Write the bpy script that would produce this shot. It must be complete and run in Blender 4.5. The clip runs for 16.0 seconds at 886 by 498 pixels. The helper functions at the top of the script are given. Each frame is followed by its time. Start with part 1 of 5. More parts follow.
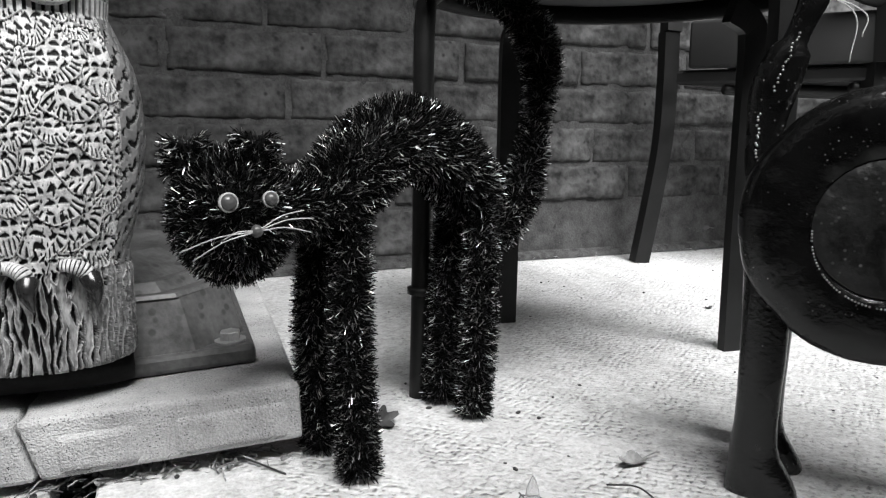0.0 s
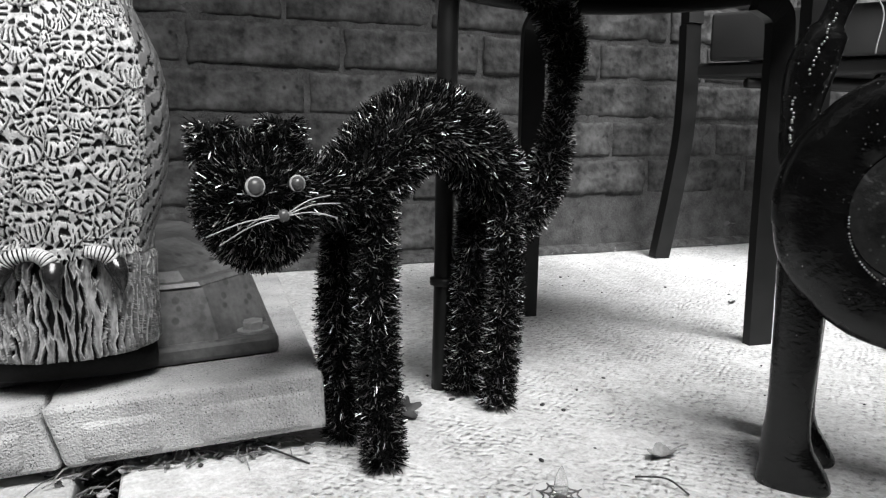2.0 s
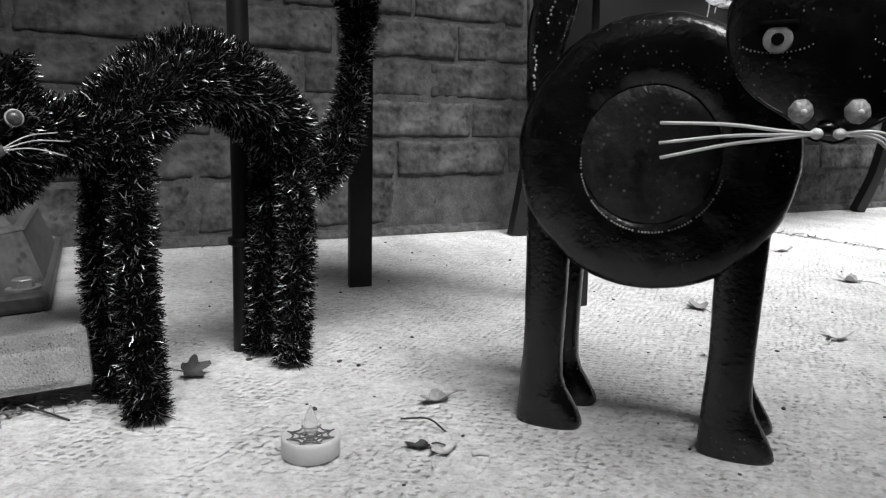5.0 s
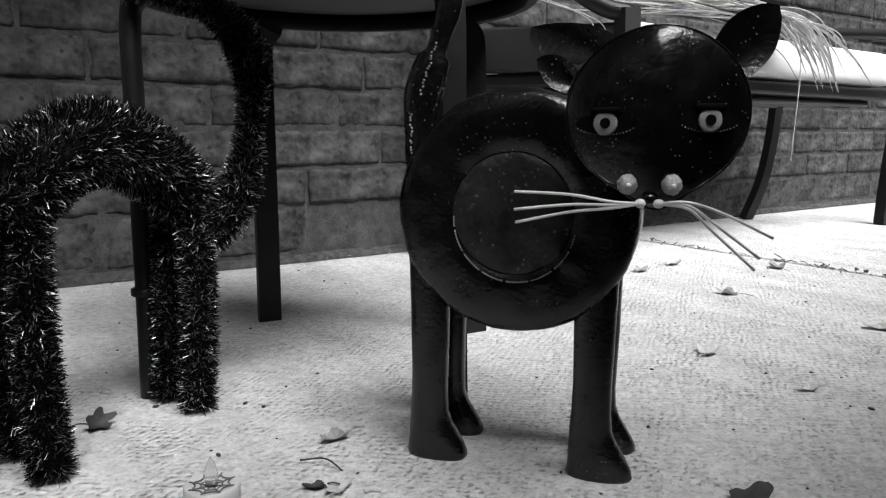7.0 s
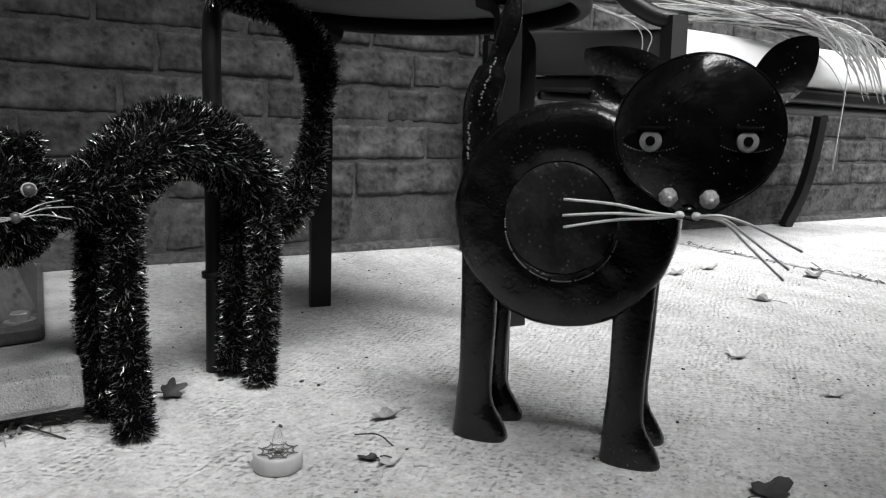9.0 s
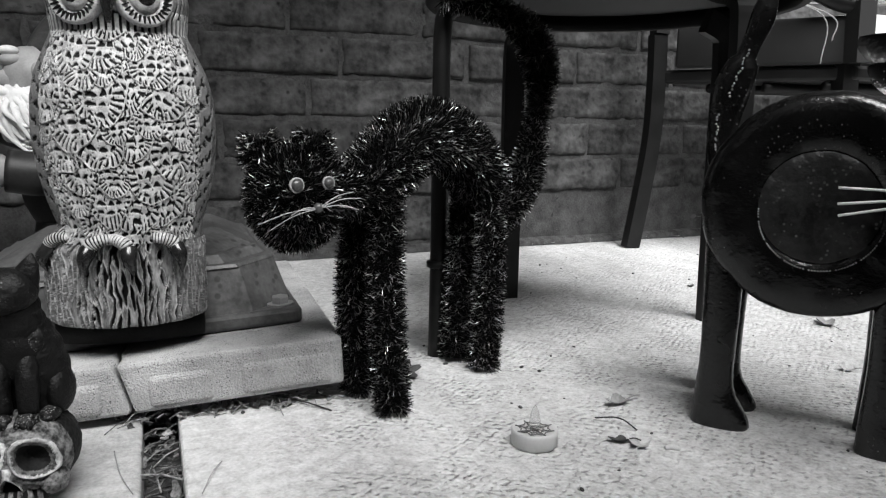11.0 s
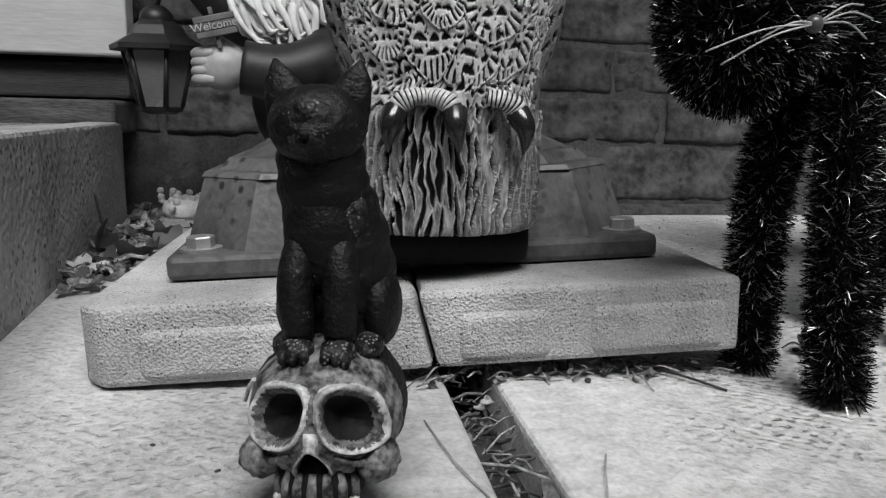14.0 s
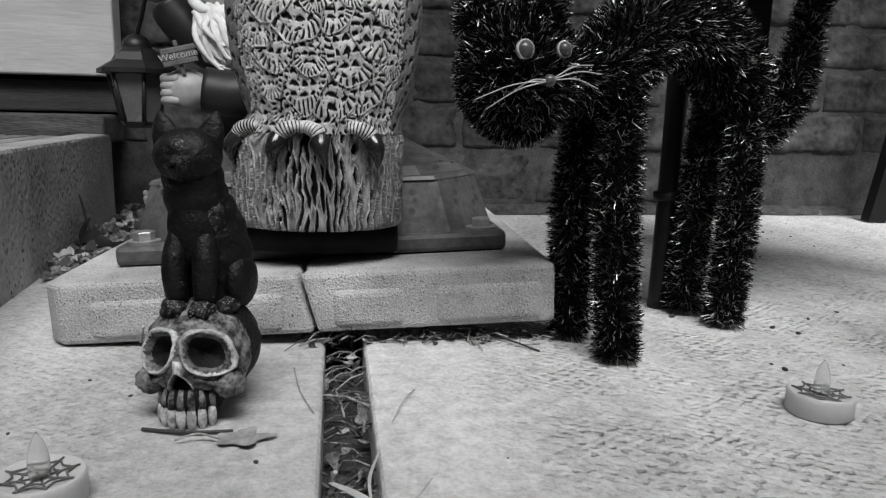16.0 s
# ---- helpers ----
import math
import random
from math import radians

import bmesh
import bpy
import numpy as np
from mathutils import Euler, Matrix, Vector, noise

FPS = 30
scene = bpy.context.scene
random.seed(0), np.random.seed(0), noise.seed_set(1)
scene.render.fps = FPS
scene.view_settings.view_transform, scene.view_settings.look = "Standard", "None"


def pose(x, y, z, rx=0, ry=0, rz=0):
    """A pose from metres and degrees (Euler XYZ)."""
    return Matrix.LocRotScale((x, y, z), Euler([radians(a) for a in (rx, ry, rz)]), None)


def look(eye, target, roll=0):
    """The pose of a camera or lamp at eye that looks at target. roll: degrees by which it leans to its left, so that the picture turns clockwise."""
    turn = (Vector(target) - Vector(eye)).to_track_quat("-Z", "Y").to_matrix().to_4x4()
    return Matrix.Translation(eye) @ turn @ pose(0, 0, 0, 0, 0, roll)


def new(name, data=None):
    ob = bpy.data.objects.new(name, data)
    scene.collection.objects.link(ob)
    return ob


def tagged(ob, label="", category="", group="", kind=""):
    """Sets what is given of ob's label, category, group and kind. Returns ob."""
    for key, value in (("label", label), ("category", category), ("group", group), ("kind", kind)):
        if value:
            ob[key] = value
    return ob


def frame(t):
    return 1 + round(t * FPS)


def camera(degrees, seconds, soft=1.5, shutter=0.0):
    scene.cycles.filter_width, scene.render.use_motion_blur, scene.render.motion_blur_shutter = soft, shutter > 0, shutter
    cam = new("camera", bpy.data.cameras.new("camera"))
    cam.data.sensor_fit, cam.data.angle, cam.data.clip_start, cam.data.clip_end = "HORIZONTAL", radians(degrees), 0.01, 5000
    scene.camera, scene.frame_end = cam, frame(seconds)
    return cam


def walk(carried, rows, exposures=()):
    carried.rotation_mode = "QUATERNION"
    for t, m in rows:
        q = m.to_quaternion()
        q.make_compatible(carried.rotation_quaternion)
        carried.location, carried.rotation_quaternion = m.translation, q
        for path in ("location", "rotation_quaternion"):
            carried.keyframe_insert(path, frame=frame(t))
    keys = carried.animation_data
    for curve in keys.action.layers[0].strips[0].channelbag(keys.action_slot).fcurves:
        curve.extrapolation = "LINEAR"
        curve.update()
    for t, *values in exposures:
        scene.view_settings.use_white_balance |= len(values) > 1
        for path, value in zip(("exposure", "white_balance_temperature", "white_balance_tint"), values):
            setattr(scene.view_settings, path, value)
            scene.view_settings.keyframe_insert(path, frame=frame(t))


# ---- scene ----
cam = camera(63.6, 16.0, soft=1.25)
PATH = [
    (0, (0.051, 0.145, 0.247), (0.59, 2.043, -0.08), 0.6),
    (0.5, (0.04, 0.149, 0.244), (0.574, 2.049, -0.083), 0.7),
    (1, (0.032, 0.155, 0.249), (0.551, 2.058, -0.079), 0.6),
    (1.5, (0.035, 0.153, 0.241), (0.545, 2.059, -0.089), 0.5),
    (2, (0.044, 0.152, 0.238), (0.547, 2.06, -0.092), 0.5),
    (2.5, (0.037, 0.151, 0.237), (0.533, 2.06, -0.093), 0.5),
    (3, (0.054, 0.146, 0.238), (0.551, 2.054, -0.096), 0.8),
    (3.5, (0.076, 0.138, 0.234), (0.577, 2.046, -0.099), 0.8),
    (4, (0.097, 0.131, 0.224), (0.649, 2.024, -0.11), 0.7),
    (4.5, (0.118, 0.121, 0.213), (0.759, 1.986, -0.121), 0.8),
    (5, (0.142, 0.11, 0.205), (0.867, 1.944, -0.128), 1.0),
    (5.2, (0.155, 0.106, 0.205), (0.91, 1.929, -0.124), 1.0),
    (7.3, (0.152, 0.057, 0.247), (1.067, 1.808, -0.066), -0.2),
    (7.5, (0.146, 0.053, 0.245), (1.061, 1.805, -0.067), -0.2),
    (7.6, (0.147, 0.05, 0.246), (1.044, 1.808, -0.08), 0.3),
    (8, (0.131, 0.041, 0.253), (1.046, 1.792, -0.058), -0.1),
    (8.2, (0.129, 0.028, 0.256), (1.031, 1.783, -0.067), 0.5),
    (10.3, (0.062, 0.038, 0.255), (0.741, 1.888, -0.085), 0.6),
    (10.5, (0.047, 0.043, 0.253), (0.694, 1.905, -0.086), 0.4),
    (11, (0.003, 0.042, 0.25), (0.549, 1.935, -0.094), 0.6),
    (11.5, (-0.032, 0.035, 0.236), (0.363, 1.964, -0.114), 1.1),
    (12, (-0.051, 0.022, 0.203), (0.179, 1.976, -0.156), 1.0),
    (12.5, (-0.048, 0.056, 0.183), (0.117, 2.015, -0.182), 1.1),
    (13, (-0.063, 0.173, 0.155), (0.089, 2.133, -0.211), 1.2),
    (13.5, (-0.097, 0.251, 0.124), (0.05, 2.211, -0.244), 1.4),
    (14, (-0.112, 0.274, 0.148), (0.028, 2.235, -0.219), 1.4),
    (14.5, (-0.113, 0.274, 0.153), (0.007, 2.237, -0.212), 1.5),
    (15, (-0.109, 0.266, 0.145), (-0.011, 2.23, -0.22), 1.5),
    (15.5, (-0.079, 0.203, 0.136), (0.009, 2.167, -0.232), 1.2),
    (16, (-0.02, 0.148, 0.168), (0.073, 2.112, -0.202), 1.3),
]
walk(cam, [(t, look(eye, target, roll)) for t, eye, target, roll in PATH],
     [(0, 1.16), (3.5, 1.06), (5, 0.9), (8, 0.73), (10.5, 0.8), (11.5, 0.88), (12.5, 0.61), (13.5, 0.61), (15, 0.79), (15.5, 0.8), (16, 0.57)])

# ---- world, sun and exposure ----
SUN_DIR = Vector((0.06, -0.54, 0.84)).normalized()
world = bpy.data.worlds.new("world")
scene.world = world
world.use_nodes = True
wn = world.node_tree
sky = wn.nodes.new("ShaderNodeTexSky")
sky.sky_type = "NISHITA"
sky.sun_disc = False
sky.sun_elevation = math.asin(SUN_DIR.z)
sky.sun_rotation = math.atan2(SUN_DIR.x, SUN_DIR.y)
bw = wn.nodes.new("ShaderNodeRGBToBW")
wn.links.new(sky.outputs[0], bw.inputs[0])
wn.links.new(bw.outputs[0], wn.nodes["Background"].inputs["Color"])
wn.nodes["Background"].inputs["Strength"].default_value = 0.055
sun = new("sun", bpy.data.lights.new("sun", "SUN"))
sun.data.energy = 5.0
sun.data.angle = radians(42)
sun.matrix_world = look(SUN_DIR * 10, (0, 0, 0))


# ---- materials ----
def material(name, dark, light, scale=40.0, rough=0.6, metal=0.0, bump=0.2, fine=400.0, stretch=(1, 1, 1), specks=0.0,
             speck_scale=500.0, speck_value=0.02, per="", spread=0.0, depth=0.002, spec=0.5, rough_var=0.1, coords="Object", low=0.35, high=0.65, pits=0.0, gate=(0.42, 0.6)):
    """Grey surface: two scales of noise between dark and light, optional dark pits, and a fine relief."""
    m = bpy.data.materials.new(name)
    m.use_nodes = True
    n, l = m.node_tree.nodes, m.node_tree.links
    b = n["Principled BSDF"]
    tc = n.new("ShaderNodeTexCoord")
    mp = n.new("ShaderNodeMapping")
    mp.inputs["Scale"].default_value = stretch
    l.new(tc.outputs[coords], mp.inputs[0])
    a = n.new("ShaderNodeTexNoise")
    a.inputs["Scale"].default_value = scale
    a.inputs["Detail"].default_value = 5
    c = n.new("ShaderNodeTexNoise")
    c.inputs["Scale"].default_value = fine
    c.inputs["Detail"].default_value = 3
    l.new(mp.outputs[0], a.inputs[0])
    l.new(mp.outputs[0], c.inputs[0])
    mix = n.new("ShaderNodeMath")
    mix.operation = "MULTIPLY_ADD"
    mix.inputs[1].default_value = 0.35
    l.new(c.outputs[0], mix.inputs[0])
    sc = n.new("ShaderNodeMath")
    sc.operation = "MULTIPLY"
    sc.inputs[1].default_value = 0.65
    l.new(a.outputs[0], sc.inputs[0])
    l.new(sc.outputs[0], mix.inputs[2])
    r = n.new("ShaderNodeMapRange")
    r.inputs["From Min"].default_value = low
    r.inputs["From Max"].default_value = high
    r.inputs["To Min"].default_value = dark
    r.inputs["To Max"].default_value = light
    l.new(mix.outputs[0], r.inputs[0])
    value = r.outputs[0]
    if specks:
        v = n.new("ShaderNodeTexVoronoi")
        v.inputs["Scale"].default_value = speck_scale
        l.new(mp.outputs[0], v.inputs["Vector"])
        t = n.new("ShaderNodeMapRange")
        t.inputs["From Min"].default_value = specks
        t.inputs["From Max"].default_value = specks + 0.12
        t.inputs["To Min"].default_value = 1.0
        t.inputs["To Max"].default_value = 0.0
        l.new(v.outputs["Distance"], t.inputs[0])
        k = n.new("ShaderNodeTexNoise")
        k.inputs["Scale"].default_value = speck_scale * 0.15
        l.new(mp.outputs[0], k.inputs[0])
        g = n.new("ShaderNodeMapRange")
        g.inputs["From Min"].default_value = gate[0]
        g.inputs["From Max"].default_value = gate[1]
        l.new(k.outputs[0], g.inputs[0])
        w = n.new("ShaderNodeMath")
        w.operation = "MULTIPLY"
        l.new(t.outputs[0], w.inputs[0])
        l.new(g.outputs[0], w.inputs[1])
        mx = n.new("ShaderNodeMix")
        l.new(w.outputs[0], mx.inputs[0])
        l.new(value, mx.inputs[2])
        mx.inputs[3].default_value = speck_value
        value = mx.outputs[0]
    if per:
        if per == "object":
            o = n.new("ShaderNodeObjectInfo")
            src = o.outputs["Random"]
        else:
            o = n.new("ShaderNodeNewGeometry")
            src = o.outputs["Random Per Island"]
        s = n.new("ShaderNodeMapRange")
        s.inputs["To Min"].default_value = 1 - spread
        s.inputs["To Max"].default_value = 1 + spread
        l.new(src, s.inputs[0])
        w2 = n.new("ShaderNodeMath")
        w2.operation = "MULTIPLY"
        l.new(value, w2.inputs[0])
        l.new(s.outputs[0], w2.inputs[1])
        value = w2.outputs[0]
    l.new(value, b.inputs["Base Color"])
    rr = n.new("ShaderNodeMapRange")
    rr.inputs["To Min"].default_value = max(0.03, rough - rough_var)
    rr.inputs["To Max"].default_value = min(1.0, rough + rough_var)
    l.new(a.outputs[0], rr.inputs[0])
    l.new(rr.outputs[0], b.inputs["Roughness"])
    b.inputs["Metallic"].default_value = metal
    b.inputs["Specular IOR Level"].default_value = spec
    height = mix.outputs[0]
    if pits:
        pv = n.new("ShaderNodeTexVoronoi")
        pv.feature = "SMOOTH_F1"
        pv.inputs["Scale"].default_value = pits
        l.new(mp.outputs[0], pv.inputs["Vector"])
        ad = n.new("ShaderNodeMath")
        ad.operation = "MULTIPLY_ADD"
        ad.inputs[1].default_value = 0.6
        l.new(pv.outputs["Distance"], ad.inputs[0])
        l.new(mix.outputs[0], ad.inputs[2])
        height = ad.outputs[0]
    if bump:
        bp = n.new("ShaderNodeBump")
        bp.inputs["Strength"].default_value = bump
        bp.inputs["Distance"].default_value = depth
        l.new(height, bp.inputs["Height"])
        l.new(bp.outputs[0], b.inputs["Normal"])
    return m


def broomed_concrete(name, dark, light, edge, side, smooth, wear):
    """Concrete struck with a broom both ways: rows of small dimples, darker than the rest; a trowelled band runs along
    the slab's edge at x = edge.
    """
    m = bpy.data.materials.new(name)
    m.use_nodes = True
    n, l = m.node_tree.nodes, m.node_tree.links
    bsdf = n["Principled BSDF"]
    tc = n.new("ShaderNodeTexCoord")
    xyz = n.new("ShaderNodeSeparateXYZ")
    l.new(tc.outputs["Object"], xyz.inputs[0])

    def tex(scale, detail=4.0, stretch=None):
        t = n.new("ShaderNodeTexNoise")
        t.inputs["Scale"].default_value, t.inputs["Detail"].default_value = scale, detail
        if stretch:
            mp = n.new("ShaderNodeMapping")
            mp.inputs["Scale"].default_value = stretch
            l.new(tc.outputs["Object"], mp.inputs[0])
            l.new(mp.outputs[0], t.inputs[0])
        else:
            l.new(tc.outputs["Object"], t.inputs[0])
        return t.outputs[0]

    def calc(op, a, b=0.0, c=0.0):
        q = n.new("ShaderNodeMath")
        q.operation = op
        for i, v in enumerate((a, b, c)):
            if isinstance(v, (int, float)):
                q.inputs[i].default_value = v
            else:
                l.new(v, q.inputs[i])
        return q.outputs[0]

    def span(v, lo, hi, a=0.0, b=1.0):
        q = n.new("ShaderNodeMapRange")
        for k, x in zip(("From Min", "From Max", "To Min", "To Max"), (lo, hi, a, b)):
            q.inputs[k].default_value = x
        l.new(v, q.inputs[0])
        return q.outputs[0]

    wob = calc("MULTIPLY", tex(26.0, 3.0), 15.0)
    wob2 = calc("MULTIPLY", tex(34.0, 3.0, (1.0, 1.0, 1.0)), 13.0)
    sx = calc("SINE", calc("ADD", calc("MULTIPLY", xyz.outputs[0], 2 * math.pi / 0.0125), wob))
    sy = calc("SINE", calc("ADD", calc("MULTIPLY", xyz.outputs[1], 2 * math.pi / 0.0092), wob2))
    weave = calc("MULTIPLY", sx, sy)
    grain = tex(330.0, 3.0)
    patch = tex(20.0, 4.0)
    rub = span(patch, 0.40, 0.66, 0.0, wear)
    band = span(calc("MULTIPLY", calc("SUBTRACT", xyz.outputs[0], edge), side), 0.045, 0.120, smooth, 1.0)
    rough = calc("MULTIPLY", band, calc("ADD", calc("MULTIPLY", rub, 0.75), 0.25))
    pit = calc("MULTIPLY", span(calc("ADD", calc("MULTIPLY", weave, 0.55), calc("MULTIPLY", tex(180.0, 2.0, (1.0, 1.15, 1.0)), 4.0)), 2.30, 2.80), rough)
    fine = tex(90.0, 5.0)
    stain = tex(7.0, 5.0, (2.2, 0.6, 1.0))
    tone = calc("ADD", calc("MULTIPLY", fine, 0.40), calc("ADD", calc("MULTIPLY", grain, 0.30), calc("MULTIPLY", stain, 0.30)))
    value = calc("MULTIPLY", span(tone, 0.39, 0.61, dark, light), calc("SUBTRACT", 1.0, calc("MULTIPLY", pit, 0.46)))
    l.new(value, bsdf.inputs["Base Color"])
    bsdf.inputs["Roughness"].default_value = 0.92
    bsdf.inputs["Specular IOR Level"].default_value = 0.2
    relief = calc("SUBTRACT", calc("ADD", calc("MULTIPLY", calc("MULTIPLY", weave, rough), -0.30), calc("MULTIPLY", grain, 0.45)), calc("MULTIPLY", pit, 0.7))
    bp = n.new("ShaderNodeBump")
    bp.inputs["Strength"].default_value, bp.inputs["Distance"].default_value = 1.0, 0.0030
    l.new(relief, bp.inputs["Height"])
    l.new(bp.outputs[0], bsdf.inputs["Normal"])
    return m


M_CONCRETE = broomed_concrete("patio_concrete", 0.42, 0.72, -0.529, 1.0, 0.12, 1.0)
M_CONCRETE_L = broomed_concrete("smooth_concrete", 0.36, 0.60, -0.557, -1.0, 0.10, 0.30)
M_SLAB = material("paver_concrete", 0.26, 0.54, 16, 0.92, bump=0.9, fine=600, specks=0.2, speck_scale=520, speck_value=0.07, depth=0.002, spec=0.2, pits=800, gate=(0.44, 0.6))
M_STOOP = material("stoop_concrete", 0.2, 0.42, 9, 0.92, pits=160, bump=1.0, fine=260, specks=0.22, speck_scale=140, speck_value=0.08, depth=0.004, spec=0.2)
M_SOIL = material("soil", 0.03, 0.1, 60, 0.95, bump=1.0, fine=500, depth=0.006, spec=0.1)
M_DUST = material("dusty_concrete", 0.14, 0.34, 24, 0.95, bump=1.0, fine=260, depth=0.004, spec=0.1, specks=0.2, speck_scale=160, speck_value=0.05)
M_BRICK = material("brick_grey", 0.012, 0.098, 16, 0.9, bump=0.9, fine=90, low=0.36, high=0.66, per="object", spread=0.22, depth=0.006, spec=0.15, specks=0.10, speck_scale=42, speck_value=0.012, gate=(0.46, 0.62), pits=70)
M_MORTAR = material("mortar", 0.036, 0.088, 30, 0.95, bump=1.0, fine=300, depth=0.004, spec=0.1)
M_STEEL = material("dark_powder_coat", 0.004, 0.010, 30, 0.45, spec=0.3, bump=0.15, fine=700, depth=0.0006)
M_UNDER = material("black_seat_base", 0.002, 0.005, 30, 0.5, spec=0.15, bump=0.2, fine=500, depth=0.0006)
M_SEAT = material("seat_pad", 0.014, 0.028, 12, 0.7, bump=0.3, fine=900, depth=0.0008)
M_CUSHION = material("white_cushion", 0.7, 0.82, 8, 0.8, bump=0.3, fine=700, depth=0.001, spec=0.2)
M_CUSHION_SIDE = material("grey_sling", 0.008, 0.018, 12, 0.75, bump=0.3, fine=900, depth=0.0008)
M_IRON = material("cast_iron_paint", 0.035, 0.115, 26, 0.5, bump=0.7, fine=200, depth=0.002, specks=0.20, speck_scale=90, speck_value=0.02, gate=(0.46, 0.6))
M_BOLT = material("galvanised_bolt", 0.3, 0.45, 90, 0.45, metal=0.7, bump=0.2, fine=600, depth=0.0006)
M_WHITE = material("white_painted_board", 0.46, 0.60, 30, 0.55, bump=0.8, fine=160, stretch=(0.25, 1, 1.6), depth=0.0015)
M_DARKWOOD = material("weathered_dark_wood", 0.02, 0.06, 20, 0.85, bump=0.8, fine=200, stretch=(0.3, 1, 3), depth=0.003)
M_SLAT = material("weathered_slat", 0.09, 0.26, 30, 0.85, bump=0.6, fine=240, stretch=(2, 0.2, 1), per="object", spread=0.3, depth=0.002)
M_OWL = material("owl_pale_paint", 0.26, 0.66, 160, 0.5, bump=0.5, fine=700, depth=0.001, specks=0.12, speck_scale=650, speck_value=0.05, gate=(0.5, 0.6))
M_OWL_DARK = material("owl_black_wash_and_shade", 0.006, 0.016, 60, 0.6, spec=0.12, bump=0.3, fine=500, depth=0.0008)
M_OWL_GREY = material("owl_grey_paint", 0.08, 0.17, 60, 0.55, bump=0.3, fine=500, depth=0.0008)
M_STUMP = material("stump_grey_paint", 0.05, 0.34, 190, 0.4, bump=0.6, fine=600, depth=0.001, stretch=(1, 1, 0.35), low=0.38, high=0.62)
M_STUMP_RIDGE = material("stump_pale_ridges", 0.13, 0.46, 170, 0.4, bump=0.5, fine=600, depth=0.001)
M_GLOSS_DARK = material("glossy_dark", 0.01, 0.02, 60, 0.2, bump=0.05, fine=500, depth=0.0004)
M_TINSEL = material("black_tinsel_foil", 0.002, 0.006, 200, 0.30, metal=0.0, bump=0, per="island", spread=0.6, spec=0.09)
# pale foil whose colour stands in for glints on the black strands
M_TINSEL_GLINT = material("painted_glint_foil", 0.75, 0.9, 200, 0.52, metal=1.0, bump=0, per="island", spread=0.25)
M_TINSEL_CORE = material("black_tinsel_core", 0.003, 0.006, 300, 0.7, spec=0.1, bump=0.4, fine=900, depth=0.001)
M_CAT = material("black_painted_tin", 0.0015, 0.005, 34, 0.25, spec=0.55, bump=0.5, fine=300, depth=0.0024, specks=0.06, speck_scale=270, speck_value=0.20, rough_var=0.12, gate=(0.50, 0.60))
M_CAT_DISC = material("pitted_black_tin", 0.003, 0.03, 45, 0.42, spec=0.4, bump=0.8, fine=260, depth=0.003, specks=0.16, speck_scale=210, speck_value=0.10, rough_var=0.2, low=0.42, high=0.7, gate=(0.5, 0.6))
M_CAT_RIM = material("bare_metal_edge", 0.25, 0.45, 200, 0.4, metal=0.8, bump=0.3, fine=900, depth=0.0005)
M_EYE = material("pale_eye_paint", 0.22, 0.38, 200, 0.45, bump=0.1, fine=900, depth=0.0003)
M_BEAD = material("grey_bead_paint", 0.22, 0.50, 190, 0.4, bump=0.6, fine=900, depth=0.0005)
M_WIRE = material("white_wire", 0.7, 0.8, 150, 0.4, bump=0.1, fine=900, depth=0.0003)
M_PUPIL = material("black_pupil", 0.002, 0.004, 150, 0.85, spec=0.05, bump=0)
M_SKULL = material("skull_grey_resin", 0.020, 0.30, 170, 0.5, spec=0.25, low=0.40, high=0.66, bump=0.4, fine=500, depth=0.001)
M_SKULL_HI = material("skull_pale_edges", 0.22, 0.70, 190, 0.45, bump=0.5, fine=500, depth=0.001, low=0.38, high=0.62)
M_SKULL_DARK = material("skull_dark_resin", 0.006, 0.02, 130, 0.6, spec=0.12, bump=0.3, fine=500, depth=0.0006)
M_KITTEN = material("black_resin", 0.002, 0.006, 120, 0.55, spec=0.25, bump=0.9, fine=420, depth=0.0025, specks=0.16, speck_scale=560, speck_value=0.12, gate=(0.56, 0.66))
M_KITTEN_DUST = material("worn_black_resin", 0.003, 0.05, 170, 0.5, spec=0.25, low=0.44, high=0.72, bump=1.0, fine=420, depth=0.003, specks=0.26, speck_scale=520, speck_value=0.20, gate=(0.44, 0.56))
M_TEALIGHT = material("tealight_plastic", 0.5, 0.58, 40, 0.4, bump=0.05, fine=500, depth=0.0003)
M_FLAME = material("frosted_flame", 0.85, 0.9, 60, 0.15, bump=0, spec=0.5)
M_FLAME.node_tree.nodes["Principled BSDF"].inputs["Transmission Weight"].default_value = 0.75
M_FLAME.node_tree.nodes["Principled BSDF"].inputs["IOR"].default_value = 1.12
M_WEB = material("dark_web_print", 0.10, 0.16, 60, 0.5, bump=0)
M_LEAF = material("dry_leaf", 0.26, 0.5, 90, 0.7, bump=0.6, fine=400, depth=0.0012, per="object", spread=0.35)
M_LEAF_DARK = material("dark_leaf", 0.015, 0.05, 90, 0.6, bump=0.6, fine=400, depth=0.0012)
M_LITTER = material("leaf_litter", 0.04, 0.28, 200, 0.85, bump=0.5, fine=600, depth=0.001, per="island", spread=0.8)
M_STRAW = material("pale_straw", 0.45, 0.65, 90, 0.6, bump=0.2, fine=500, depth=0.0006, per="island", spread=0.25)
M_PEBBLE = material("pale_stone", 0.45, 0.6, 120, 0.85, bump=0.6, fine=500, depth=0.001)
M_SILL = material("weathered_sill", 0.03, 0.13, 24, 0.9, bump=1.0, fine=220, depth=0.004, stretch=(0.4, 1, 2), spec=0.15)
M_SKIN = material("gnome_skin_paint", 0.26, 0.36, 60, 0.5, bump=0.15, fine=400, depth=0.0006)
